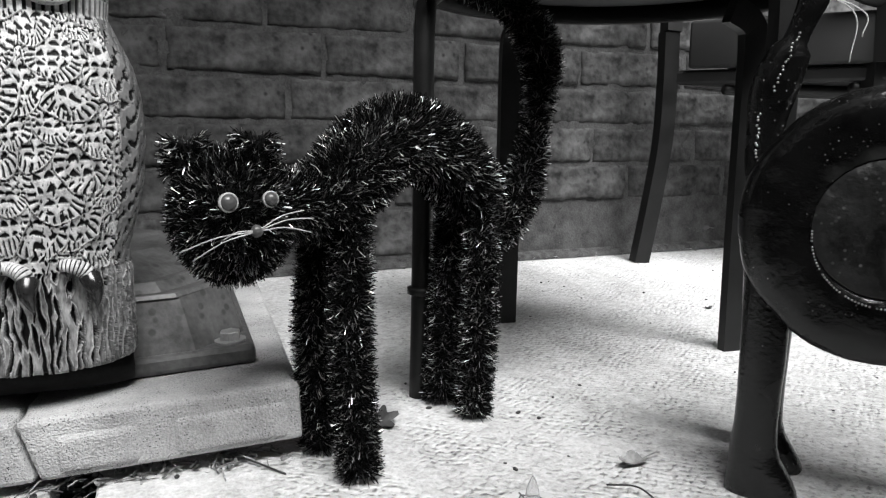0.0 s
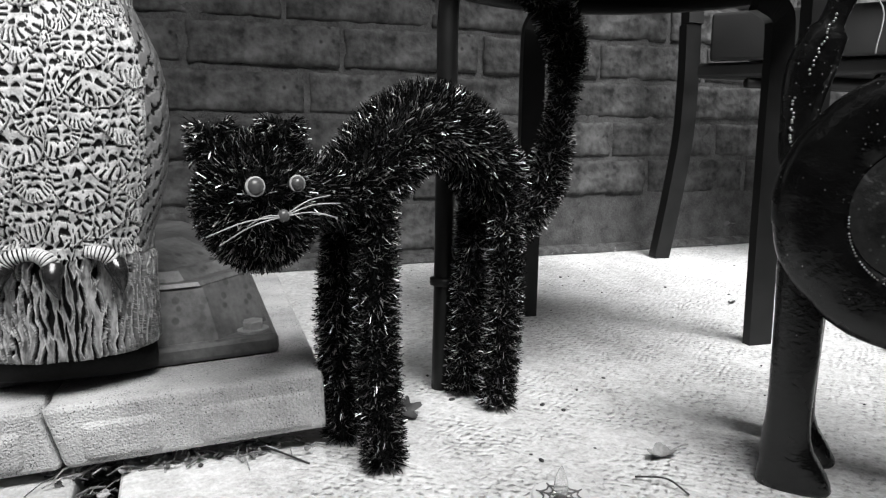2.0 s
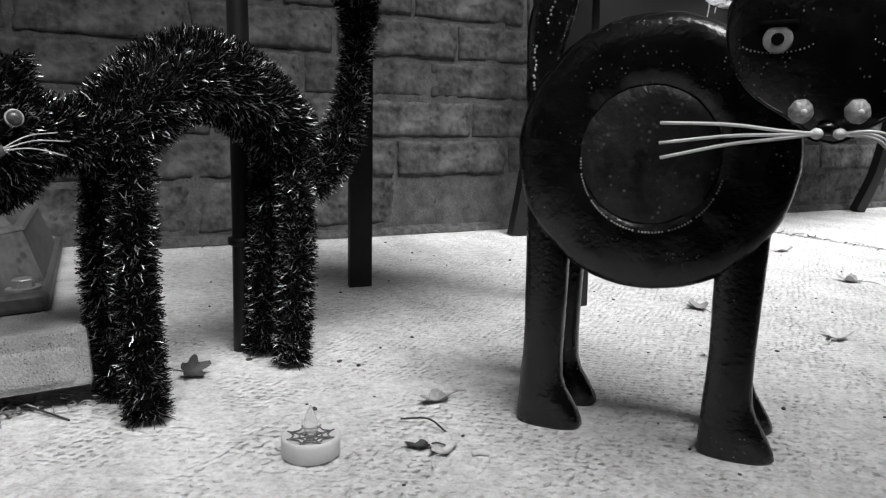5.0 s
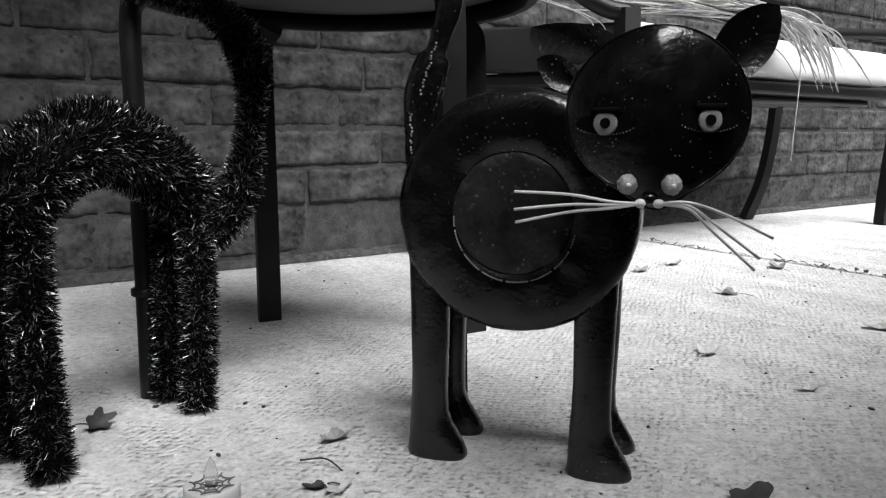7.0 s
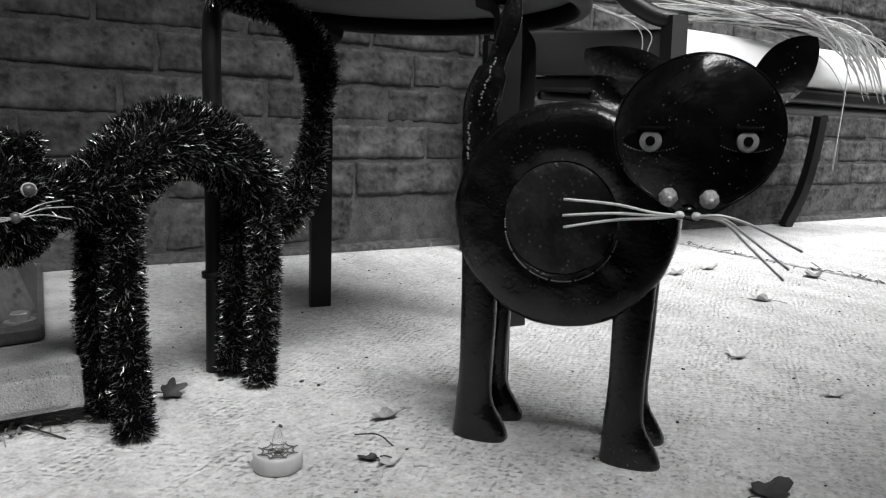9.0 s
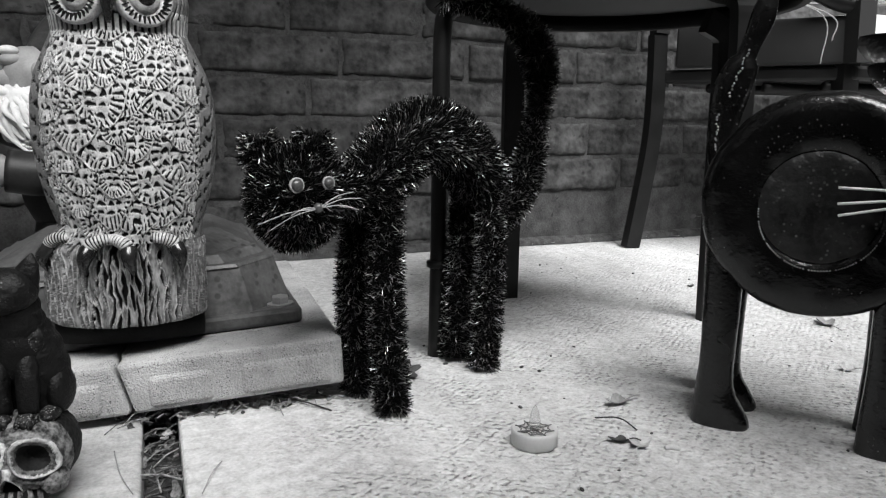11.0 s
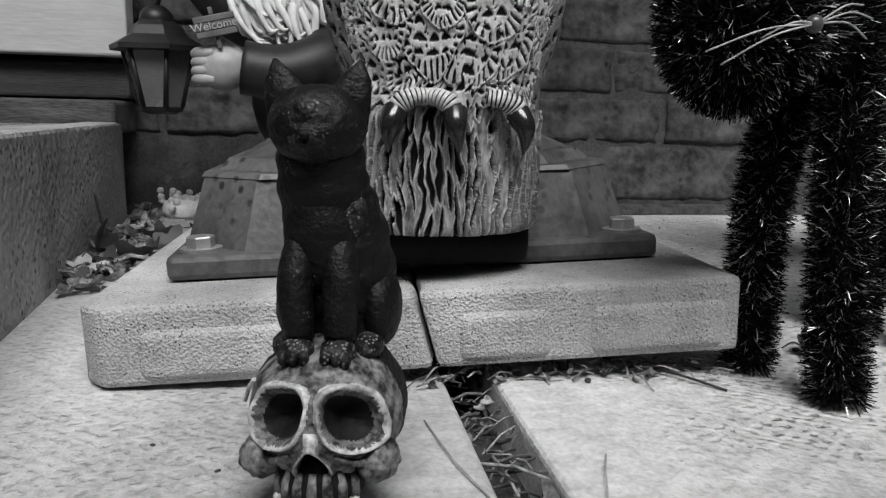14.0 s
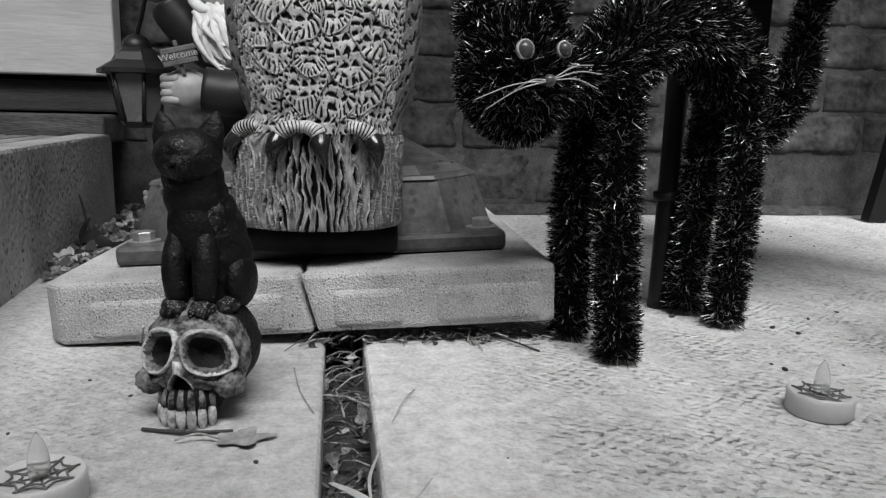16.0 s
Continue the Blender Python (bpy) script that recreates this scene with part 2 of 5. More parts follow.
M_BEARD = material("gnome_white_paint", 0.62, 0.78, 80, 0.55, bump=0.4, fine=300, depth=0.001)
M_COAT = material("gnome_coat_paint", 0.007, 0.020, 50, 0.5, spec=0.35, bump=0.4, fine=300, depth=0.0008)
M_HAT = material("gnome_hat_paint", 0.02, 0.055, 60, 0.45, bump=0.3, fine=300, depth=0.001, stretch=(1, 1, 3))
M_LANTERN = material("lantern_black", 0.010, 0.02, 60, 0.45, bump=0.2, fine=400, depth=0.0006)
M_PANE = material("lantern_smoked_pane", 0.09, 0.13, 30, 0.25, bump=0.05, fine=300, depth=0.0005)
M_SIGN = material("sign_wood_paint", 0.04, 0.12, 80, 0.6, bump=0.5, fine=400, depth=0.001, stretch=(0.4, 1, 2))
M_SHADE_BOARD = material("unseen_shade_board", 0.02, 0.05, 4, 0.9, bump=0.4, fine=50, depth=0.004, spec=0.1)
M_SHADE_EAVE = material("shade_eave_board", 0.06, 0.1, 5, 0.8, bump=0.3, fine=60, depth=0.003)


# ---- mesh building ----
class Build:
    """Collects vertices and faces with a material index and makes one mesh of them."""

    def __init__(self):
        self.v, self.f, self.m, self.s = [], [], [], []

    def add(self, vf, mi=0, smooth=True, mat4=None):
        verts, faces = vf
        k = len(self.v)
        if mat4 is not None:
            verts = [tuple(mat4 @ Vector(p)) for p in verts]
        self.v.extend(tuple(p) for p in verts)
        self.f.extend(tuple(i + k for i in f) for f in faces)
        if isinstance(mi, int):
            self.m.extend([mi] * len(faces))
        else:
            self.m.extend(mi)
        self.s.extend([smooth] * len(faces))
        return self

    def mesh(self, name, mats):
        me = bpy.data.meshes.new(name)
        me.from_pydata(self.v, [], self.f)
        for m in mats:
            me.materials.append(m)
        me.polygons.foreach_set("material_index", self.m)
        me.polygons.foreach_set("use_smooth", self.s)
        me.update()
        return me

    def thing(self, name, mats, label, category, at=None, group="", kind=""):
        ob = new(name, self.mesh(name, mats))
        if at is not None:
            ob.matrix_world = at
        return tagged(ob, label, category, group, kind)


def part(name, b, mats, parent, label="", at=None):
    """Links a Build (or ready mesh) as one mesh object under a thing or a part."""
    me = b if isinstance(b, bpy.types.Mesh) else b.mesh(name, mats if isinstance(mats, (list, tuple)) else [mats])
    ob = new(name, me)
    ob.parent = parent
    if at is not None:
        ob.matrix_basis = at
    if label:
        ob["label"] = label
    return ob


def empty(name, at, label, category, group="", kind=""):
    ob = new(name)
    ob.empty_display_size = 0.02
    ob.matrix_world = at
    return tagged(ob, label, category, group, kind)


def tube(pts, radii, n=10, flat=1.0, caps=True, up=(0, 0, 1)):
    """A tube along points; flat squeezes it across the second axis."""
    P = [Vector(p) for p in pts]
    if not isinstance(radii, (list, tuple)):
        radii = [radii] * len(P)
    verts, faces = [], []
    ref = Vector(up)
    for i, p in enumerate(P):
        t = (P[min(i + 1, len(P) - 1)] - P[max(i - 1, 0)]).normalized()
        a = ref - t * ref.dot(t)
        if a.length < 1e-3:
            a = Vector((1, 0, 0)) - t * t.x
            if a.length < 1e-3:
                a = Vector((0, 1, 0))
        a.normalize()
        ref = a
        c = t.cross(a)
        for j in range(n):
            w = 2 * math.pi * j / n
            verts.append(p + (a * math.cos(w) * flat + c * math.sin(w)) * radii[i])
    for i in range(len(P) - 1):
        for j in range(n):
            k = (j + 1) % n
            faces.append((i * n + j, i * n + k, (i + 1) * n + k, (i + 1) * n + j))
    if caps:
        faces.append(tuple(reversed(range(n))))
        faces.append(tuple((len(P) - 1) * n + j for j in range(n)))
    return verts, faces


def curve_pts(pts, steps=8):
    """Catmull-Rom curve through points."""
    P = [Vector(p) for p in pts]
    P = [2 * P[0] - P[1]] + P + [2 * P[-1] - P[-2]]
    out = []
    for i in range(1, len(P) - 2):
        for s in range(steps):
            t = s / steps
            a, b, c, d = P[i - 1], P[i], P[i + 1], P[i + 2]
            out.append(0.5 * (2 * b + (c - a) * t + (2 * a - 5 * b + 4 * c - d) * t * t + (3 * b - a - 3 * c + d) * t ** 3))
    out.append(P[-2])
    return out


def ball(c, r, nu=20, nv=14, fn=None, rot=None):
    """An ellipsoid; fn(direction) scales its radius."""
    verts, faces = [], []
    for i in range(nv + 1):
        th = math.pi * i / nv
        for j in range(nu):
            ph = 2 * math.pi * j / nu
            d = Vector((math.sin(th) * math.cos(ph), math.sin(th) * math.sin(ph), math.cos(th)))
            k = fn(d) if fn else 1.0
            p = Vector((d.x * r[0], d.y * r[1], d.z * r[2])) * k
            if rot is not None:
                p = rot @ p
            verts.append(p + Vector(c))
    for i in range(nv):
        for j in range(nu):
            k = (j + 1) % nu
            faces.append((i * nu + j, (i + 1) * nu + j, (i + 1) * nu + k, i * nu + k))
    return verts, faces


def lathe(profile, n=32, c=(0, 0, 0)):
    verts, faces = [], []
    for r, z in profile:
        for j in range(n):
            w = 2 * math.pi * j / n
            verts.append((c[0] + r * math.cos(w), c[1] + r * math.sin(w), c[2] + z))
    for i in range(len(profile) - 1):
        for j in range(n):
            k = (j + 1) % n
            faces.append((i * n + j, i * n + k, (i + 1) * n + k, (i + 1) * n + j))
    faces.append(tuple(reversed(range(n))))
    faces.append(tuple((len(profile) - 1) * n + j for j in range(n)))
    return verts, faces


def box(lo, hi, bevel=0.0, seg=2):
    """A bevelled box between two corners."""
    bm = bmesh.new()
    bmesh.ops.create_cube(bm, size=1)
    for v in bm.verts:
        v.co = Vector([lo[i] + (v.co[i] + 0.5) * (hi[i] - lo[i]) for i in range(3)])
    if bevel:
        bmesh.ops.bevel(bm, geom=bm.edges[:], offset=bevel, segments=seg, affect="EDGES", profile=0.5)
    bm.verts.index_update()
    out = [tuple(v.co) for v in bm.verts], [tuple(v.index for v in f.verts) for f in bm.faces]
    bm.free()
    return out


def prism(outline, z0, z1, bevel=0.0):
    """A flat outline of (x, y) pulled up from z0 to z1."""
    bm = bmesh.new()
    f = bm.faces.new([bm.verts.new((x, y, z0)) for x, y in outline])
    g = bmesh.ops.extrude_face_region(bm, geom=[f])
    for v in g["geom"]:
        if isinstance(v, bmesh.types.BMVert):
            v.co.z = z1
    bmesh.ops.recalc_face_normals(bm, faces=bm.faces)
    if bevel:
        bmesh.ops.bevel(bm, geom=bm.edges[:], offset=bevel, segments=2, affect="EDGES", profile=0.5)
    bm.verts.index_update()
    out = [tuple(v.co) for v in bm.verts], [tuple(v.index for v in q.verts) for q in bm.faces]
    bm.free()
    return out


RND = random.Random(7)

# ---- structure: ground, patio, wall, stoop ----
HOUSE = pose(0.4, 1.405, 0, 0, 0, 6.0)      # x along the wall, y into it


def at_house(x, y, z=0.0):
    return HOUSE @ Vector((x, y, z))


def ground():
    b = Build()
    b.add(([(-40, -40, -0.03), (40, -40, -0.03), (40, 40, -0.03), (-40, 40, -0.03)], [(0, 1, 2, 3)]), 0, False)
    b.thing("ground", [M_SOIL], "bare dark soil under the patio slabs", "ground", kind="structure")


def patio(name, x0, x1, y0, y1, mat, label):
    b = Build().add(box((x0, y0, -0.05), (x1, y1, 0.0), 0.004, 3), 0, False)
    return b.thing(name, [mat], label, "pavement", HOUSE, kind="structure")


def brick_mesh(k, length, height, rough):
    """A split-faced brick: slightly bowed, with broken-out hollows and worn arrises."""
    rnd = random.Random(40 + k)
    nx, nz = 34, 11
    v, f = [], []
    for j in range(nz + 1):
        for i in range(nx + 1):
            x, z = length * i / nx, height * j / nz
            rim = min(i, nx - i, 2 * j, 2 * (nz - j))
            y = -rough * (0.6 + 0.5 * noise.noise(Vector((x * 14, z * 16, k * 3.1)))) + 0.0012 * noise.noise(Vector((x * 90, z * 110, k * 1.7)))
            chip = noise.noise(Vector((x * 19 + 5, z * 34, k * 7.3))) + 0.4 * noise.noise(Vector((x * 60, z * 80, k * 2.3)))
            y += 0.0034 * min(1.0, max(0.0, (chip - 0.26) * 7)) - 0.0016
            if rim < 2:
                y += (0.0032, 0.0010)[rim]
            if rim == 0:
                w = 0.0035 * noise.noise(Vector((x * 45, z * 45, k * 5.1)))
                x, z = x + w * (i in (0, nx)), z + w * (j in (0, nz))
            v.append((x, y, z))
    for j in range(nz):
        for i in range(nx):
            a = j * (nx + 1) + i
            f.append((a, a + 1, a + nx + 2, a + nx + 1))
    rim = [i for i in range(nx + 1)] + [(j + 1) * (nx + 1) + nx for j in range(nz)] + [nz * (nx + 1) + i for i in range(nx - 1, -1, -1)] + [j * (nx + 1) for j in range(nz - 1, 0, -1)]
    k0 = len(v)
    for i in rim:
        v.append((v[i][0], 0.03, v[i][2]))
    for q in range(len(rim)):
        w = (q + 1) % len(rim)
        f.append((rim[w], rim[q], k0 + q, k0 + w))
    b = Build().add((v, f), 0, True)
    return b.mesh("brick", [M_BRICK])


def brick_wall():
    b = Build()
    b.add(box((-3.0, 0.0015, -0.05), (5.0, 0.25, 0.86)), 0, False)
    wall = b.thing("wall_north", [M_MORTAR], "rough grey brick house wall with recessed mortar joints", "wall", HOUSE, kind="structure")
    v, f = [], []
    for i in range(241):
        x = -1.0 + i / 60
        w = noise.noise(Vector((x * 9, 0.3, 0.7)))
        d = noise.noise(Vector((x * 14, 4.3, 0.2)))
        v += [(x, -0.016 - 0.005 * d, 0.001), (x, -0.013 - 0.004 * d, 0.011 + 0.003 * w), (x, 0.0012, 0.016 + 0.003 * w)]
        if i:
            f += [(3 * i - 3, 3 * i, 3 * i + 1, 3 * i - 2), (3 * i - 2, 3 * i + 1, 3 * i + 2, 3 * i - 1)]
    Build().add((v, f), 0, True).thing("baseboard", [M_SOIL], "dark strip of dirt and tar along the foot of the wall", "wall foot", HOUSE, kind="structure")
    b = Build()
    b.add(box((-3.0, 0.0, 0.862), (1.3, 0.25, 2.4)), 0, False)
    b.thing("wall_upper", [M_BRICK], "plain upper part of the brick house wall", "wall", HOUSE, kind="structure")
    return wall


def lay_bricks(wall):
    pitch, joint, course, span = 0.0745, 0.010, 0.115, 0.25
    regular = [brick_mesh(k, span - joint, pitch - joint, 0.005) for k in range(7)]
    low = [brick_mesh(20 + k, 0.36, 0.086, 0.003) for k in range(4)]
    rnd = random.Random(5)
    starts = {0: 0.165, 1: 0.08, 2: -0.015, 3: 0.045, 4: -0.05}
    for r in range(10):
        z = course + r * pitch
        x = starts.get(r, rnd.uniform(0, span)) - span * (5 if r < 8 else 4)
        while x < 3.1:
            part("brick", rnd.choice(regular), None, wall, at=pose(x + rnd.uniform(-0.002, 0.002), rnd.uniform(-0.003, 0.003), z + rnd.uniform(-0.001, 0.001), 0, 0, rnd.uniform(-0.4, 0.4)))
            x += span
    x = -1.3
    while x < 3.0:
        part("brick", rnd.choice(low), None, wall, at=pose(x, 0.004 + rnd.uniform(-0.002, 0.002), 0.021))
        x += 0.366


def stoop():
    """The raised concrete step at the door, with a rim and timber slats on top."""
    s = empty("stoop", pose(0, 0, 0), "raised grey concrete door step with slatted top", "step", kind="structure")
    b = Build()
    b.add(prism([(-0.224, 0.05), (-0.262, 0.05), (-0.500, 1.235), (-0.462, 1.235)], -0.02, 0.13, 0.004), 0, False)
    part("concrete_rim", b, M_STOOP, s)
    b = Build()
    b.add(prism([(-0.264, 0.05), (-1.4, 0.05), (-1.4, 1.16), (-0.487, 1.16)], -0.02, 0.112), 0, False)
    part("base", b, M_DARKWOOD, s)
    for k in range(9):
        off = 0.012 + k * 0.034
        b = Build().add(prism([(-0.266 - off, 0.06), (-0.266 - off - 0.026, 0.06), (-0.489 - off - 0.026, 1.155), (-0.489 - off, 1.155)], 0.113, 0.128, 0.002), 0, False)
        part("slat", b, M_SLAT, s)
    return s


def door_side():
    """White board, dark gap and rough sill behind the stoop."""
    b = Build().add(box((-0.875 - 0.9, -0.085, 0.212), (-0.862, -0.045, 2.3), 0.003), 0, False)
    b.thing("door_trim", [M_WHITE], "white painted door board with worn lower edge", "door trim", HOUSE, kind="structure")
    b = Build().add(box((-1.8, -0.06, 0.16), (-0.868, -0.002, 0.205), 0.004), 0, False)
    b.thing("threshold", [M_DARKWOOD], "dark weathered timber threshold under the door", "threshold", HOUSE, kind="structure")
    b = Build().add(box((-1.8, -0.115, 0.115), (-0.874, -0.004, 0.157), 0.006, 3), 0, False)
    b.thing("door_sill", [M_SILL], "rough dark weathered door sill", "sill", HOUSE, kind="structure")


def add_shade_eave():
    """An unseen eave, added to shade the wall; past its end the sky is open."""
    b = Build().add(box((-5, -0.10, 1.9), (0.80, 1.375, 1.98)), 0, False)
    b.thing("ceiling_shade_eave", [M_SHADE_EAVE], "plain grey eave boarding, added unseen to shade the wall", "ceiling", kind="structure")


def add_shade_walls():
    """Unseen plain dark boarding, added to block light: a low wall behind the camera and a high one at the far end."""
    b = Build().add(prism([(-3.0, -0.20), (0.10, -0.10), (6.0, 0.74), (6.0, 0.62), (0.10, -0.22), (-3.0, -0.32)], -0.03, 0.97, 0.01), 0, False)
    b.thing("wall_south_shade", [M_SHADE_BOARD], "plain dark low boarding, added unseen to shade the near patio", "wall", kind="structure")
    Build().add(box((-3.1, -0.42, -0.03), (-3.0, 1.0, 1.9)), 0, False).thing("wall_west_shade", [M_SHADE_BOARD], "plain dark boarding, added unseen to close the porch and cut side light", "wall", kind="structure")


def soil_patch():
    """A low spread of soil between the step and the paver."""
    rnd = random.Random(12)
    edge = [(-0.32, 0.90), (-0.285, 0.95), (-0.268, 1.03), (-0.264, 1.12), (-0.256, 1.24), (-0.262, 1.38), (-0.50, 1.38), (-0.458, 1.2), (-0.425, 1.05), (-0.395, 0.93)]
    v, f = [(-0.34, 1.1, 0.007)], []
    for i, (x, y) in enumerate(edge):
        x2, y2 = edge[(i + 1) % len(edge)]
        for k in range(5):
            t = k / 5
            v.append((x + (x2 - x) * t + rnd.uniform(-0.004, 0.004), y + (y2 - y) * t + rnd.uniform(-0.004, 0.004), 0.001))
    n = len(v) - 1
    f = [(0, 1 + i, 1 + (i + 1) % n) for i in range(n)]
    Build().add((v, f), 0, True).thing("soil_patch", [M_DUST], "grey dust and soil washed up between step and paver", "soil", kind="structure")


add_shade_walls()
soil_patch()
ground()
patio("pavement", -0.529, 0.922, -4.0, 0.02, M_CONCRETE, "pale rough broomed concrete patio slab")
patio("pavement_left", -4.0, -0.557, -4.0, 0.02, M_CONCRETE_L, "pale smoother concrete patio slab beside the step")
patio("pavement_right", 0.938, 6.0, -4.0, 0.02, M_CONCRETE, "pale rough concrete patio slab beyond the joint")
wall_north = brick_wall()
stoop()
door_side()
add_shade_eave()

# ---- the broken paver and the post base ----
SLAB = pose(-0.275, 0.640, 0.0, 0, -2.6, 3.2)


def jagged(x, y0, y1, n, seed, amp=0.004):
    rnd = random.Random(seed)
    return [(x + rnd.uniform(-amp, amp), y0 + (y1 - y0) * i / n) for i in range(n + 1)]


def paver(name, outline, panels, label):
    p = empty(name, SLAB, label, "paver", "broken paver halves")
    v, f = prism(outline, 0.001, 0.0455, 0.0035)
    v = [(x - (0.011 * (z / 0.0455) - 0.005 if abs(x - 0.186) < 0.02 else 0.0), y, z) for x, y, z in v]
    part("block", Build().add((v, f), 0, False), M_SLAB, p)
    for x0, x1 in panels:
        b = Build().add(box((x0, -0.0026, 0.003), (x1, 0.012, 0.034), 0.0072, 4), 0, False)
        part("raised_panel", b, M_SLAB, p)
    return p


crack = jagged(0.186, 0.0, 0.38, 22, 3, 0.005)
paver("concrete_paver", [(0.0, 0.012), (0.012, 0.0)] + [(x - 0.0014, y) for x, y in crack] + [(0.0, 0.38)], [(0.03, 0.168)],
      "broken grey concrete paver half lying on the patio")
paver("concrete_paver", [(0.366, 0.38)] + [(x + 0.0014, y) for x, y in reversed(crack)] + [(0.366, 0.0)], [(0.2, 0.255), (0.275, 0.358)],
      "cracked grey concrete paver half with one end lifted")


def post_base():
    """A bolted iron pedestal in tiers."""
    at = SLAB @ pose(0.184, 0.205, 0.0462, 0, 0, 1.5)
    p = empty("post_base", at, "dark painted iron post base bolted to the paver", "post base")
    b = Build().add(box((-0.152, -0.152, 0), (0.152, 0.152, 0.0155), 0.004), 0, False)
    part("base_plate", b, M_IRON, p)

    def tier(name, w0, w1, z0, z1, cut):
        o0 = [(-w0, -w0 + cut), (-w0 + cut, -w0), (w0 - cut, -w0), (w0, -w0 + cut), (w0, w0 - cut), (w0 - cut, w0), (-w0 + cut, w0), (-w0, w0 - cut)]
        k = w1 / w0
        v = [(x, y, z0) for x, y in o0] + [(x * k, y * k, z1) for x, y in o0]
        f = [tuple((i, (i + 1) % 8, 8 + (i + 1) % 8, 8 + i)) for i in range(8)] + [tuple(range(8, 16))]
        part(name, Build().add((v, f), 0, False), M_IRON, p)

    tier("lower_tier", 0.147, 0.135, 0.0155, 0.057, 0.040)
    tier("tier_lip", 0.137, 0.135, 0.0572, 0.0602, 0.040)
    tier("middle_tier", 0.128, 0.121, 0.0604, 0.068, 0.042)
    tier("upper_tier", 0.117, 0.084, 0.0682, 0.086, 0.042)
    tier("collar", 0.060, 0.054, 0.0862, 0.098, 0.02)
    for x in (-0.134, 0.134):
        for y in (-0.134, 0.134):
            bolt = part("bolt", Build().add(lathe([(0.0085, 0), (0.0085, 0.006), (0.0078, 0.0068)], 6), 0, False), M_BOLT, p, "grey hexagonal bolt head", at=pose(x, y, 0.0175, 0, 0, 20))
            part("washer", Build().add(lathe([(0.0125, 0), (0.0125, 0.0018), (0.012, 0.002)], 24), 0, False), M_BOLT, bolt, at=pose(0, 0, -0.002))
    return p


post_base()


# ---- the owl ----
def owl():
    """Resin owl on a stump: one mesh, with feather slits and bark grooves cut into the surface."""
    b = Build()
    cx, cy, z0 = -0.0845, 0.700, 0.0835
    prof = [(0.0, 0.0490), (0.0015, 0.0510), (0.005, 0.0520), (0.02, 0.0522), (0.05, 0.0520), (0.067, 0.0525), (0.073, 0.0530), (0.10, 0.0590), (0.125, 0.0630), (0.155, 0.0655), (0.185, 0.0650),
            (0.205, 0.0620), (0.225, 0.0550), (0.236, 0.0515), (0.26, 0.0540), (0.28, 0.051), (0.295, 0.040), (0.305, 0.022), (0.308, 0.0)]
    zs, rs = [p[0] for p in prof], [p[1] for p in prof]
    NT, NZ = 900, 440
    rnd = random.Random(3)
    jit = {}

    def cell_jitter(i, j):
        if (i, j) not in jit:
            jit[(i, j)] = (rnd.uniform(-0.7, 0.7), rnd.uniform(-0.9, 0.9), rnd.uniform(0.75, 1.3), rnd.choice((15, 17, 18)), rnd.random())
        return jit[(i, j)]

    def feather(s, z):
        """Cut and lift at arc length s, height z: overlapping scallops with short slits fanned along the lower rim."""
        rh, cw = 0.0205, 0.0275
        s, z = s + 0.0045 * noise.noise(Vector((s * 70, z * 70, 4.1))), z + 0.0045 * noise.noise(Vector((s * 60, z * 60, 9.4)))
        row = int(math.floor(z / rh))
        for r in (row + 1, row):
            c0 = s / cw - 0.5 * (r % 2)
            for c in (math.floor(c0), math.floor(c0) + 1):
                jx, jz, js, n, q = cell_jitter(r, c)
                x = (s - (c + 0.5 * (r % 2) + 0.5 * jx) * cw) / (cw * 0.58 * js)
                y = (z - (r + 0.30 + 0.4 * jz) * rh) / (rh * 1.0 * js)
                d = math.hypot(x, y)
                if d > 1.0 or y > 0.45:
                    continue
                ph = math.atan2(x, -y)
                lift = 0.0016 * d * d
                lo = 0.66 + 0.10 * math.sin(ph * 3 + q * 9)
                if d > 0.985 and y < -0.2:
                    return 0.9, 0.0
                if lo < d < 0.93 and math.cos(ph * n * 1.5 + q * 2) > 0.40 - 0.5 * (d - lo):
                    return 1.0, lift
                # arched holes in rows inside each scallop
                u, w = x / 0.40 + 0.5 * (q > 0.5), (y + 0.10 * math.sin(q * 30)) / 0.34
                du, dw = u - round(u), w - round(w)
                if d < lo - 0.04 and abs(dw + 1.1 * du * du - 0.08) < 0.24 * (1 - 5.2 * du * du):
                    return 1.0, lift
                return 0.0, lift
        k = noise.noise(Vector((s * 520, z * 900, 8.0))) + 0.5 * noise.noise(Vector((s * 150, z * 400, 2.0)))
        return (1.0 if k > 0.24 else 0.0), 0.0004

    grain = {}

    def bark(s, z):
        """Long spindle-shaped grooves with a raised lip, leaning to and fro up the stump."""
        cw, rh = 0.0043, 0.0170
        s += 0.0022 * noise.noise(Vector((s * 60, z * 45, 1.7))) + 0.0010 * noise.noise(Vector((s * 160, z * 160, 7.7)))
        col, best, rise = int(math.floor(s / cw)), 0.0, 0.0
        for c in (col - 1, col, col + 1):
            row = int(math.floor(z / rh - 0.37 * (c % 3)))
            for r in (row - 1, row, row + 1):
                if (c, r) not in grain:
                    grain[(c, r)] = (rnd.uniform(-0.3, 0.3), rnd.uniform(-0.3, 0.3), rnd.uniform(0.40, 0.85), rnd.uniform(0.20, 0.40), rnd.uniform(-0.14, 0.14), rnd.random())
                jx, jz, ln, wd, lean, q = grain[(c, r)]
                y = (z - (r + 0.5 + jz + 0.37 * (c % 3)) * rh) / (rh * ln)
                if abs(y) > 1.25 or q < 0.10:
                    continue
                x = abs(s - (c + 0.5 + jx) * cw - lean * y * rh * 0.5) / (cw * wd)
                d = x + 0.9 * y * y
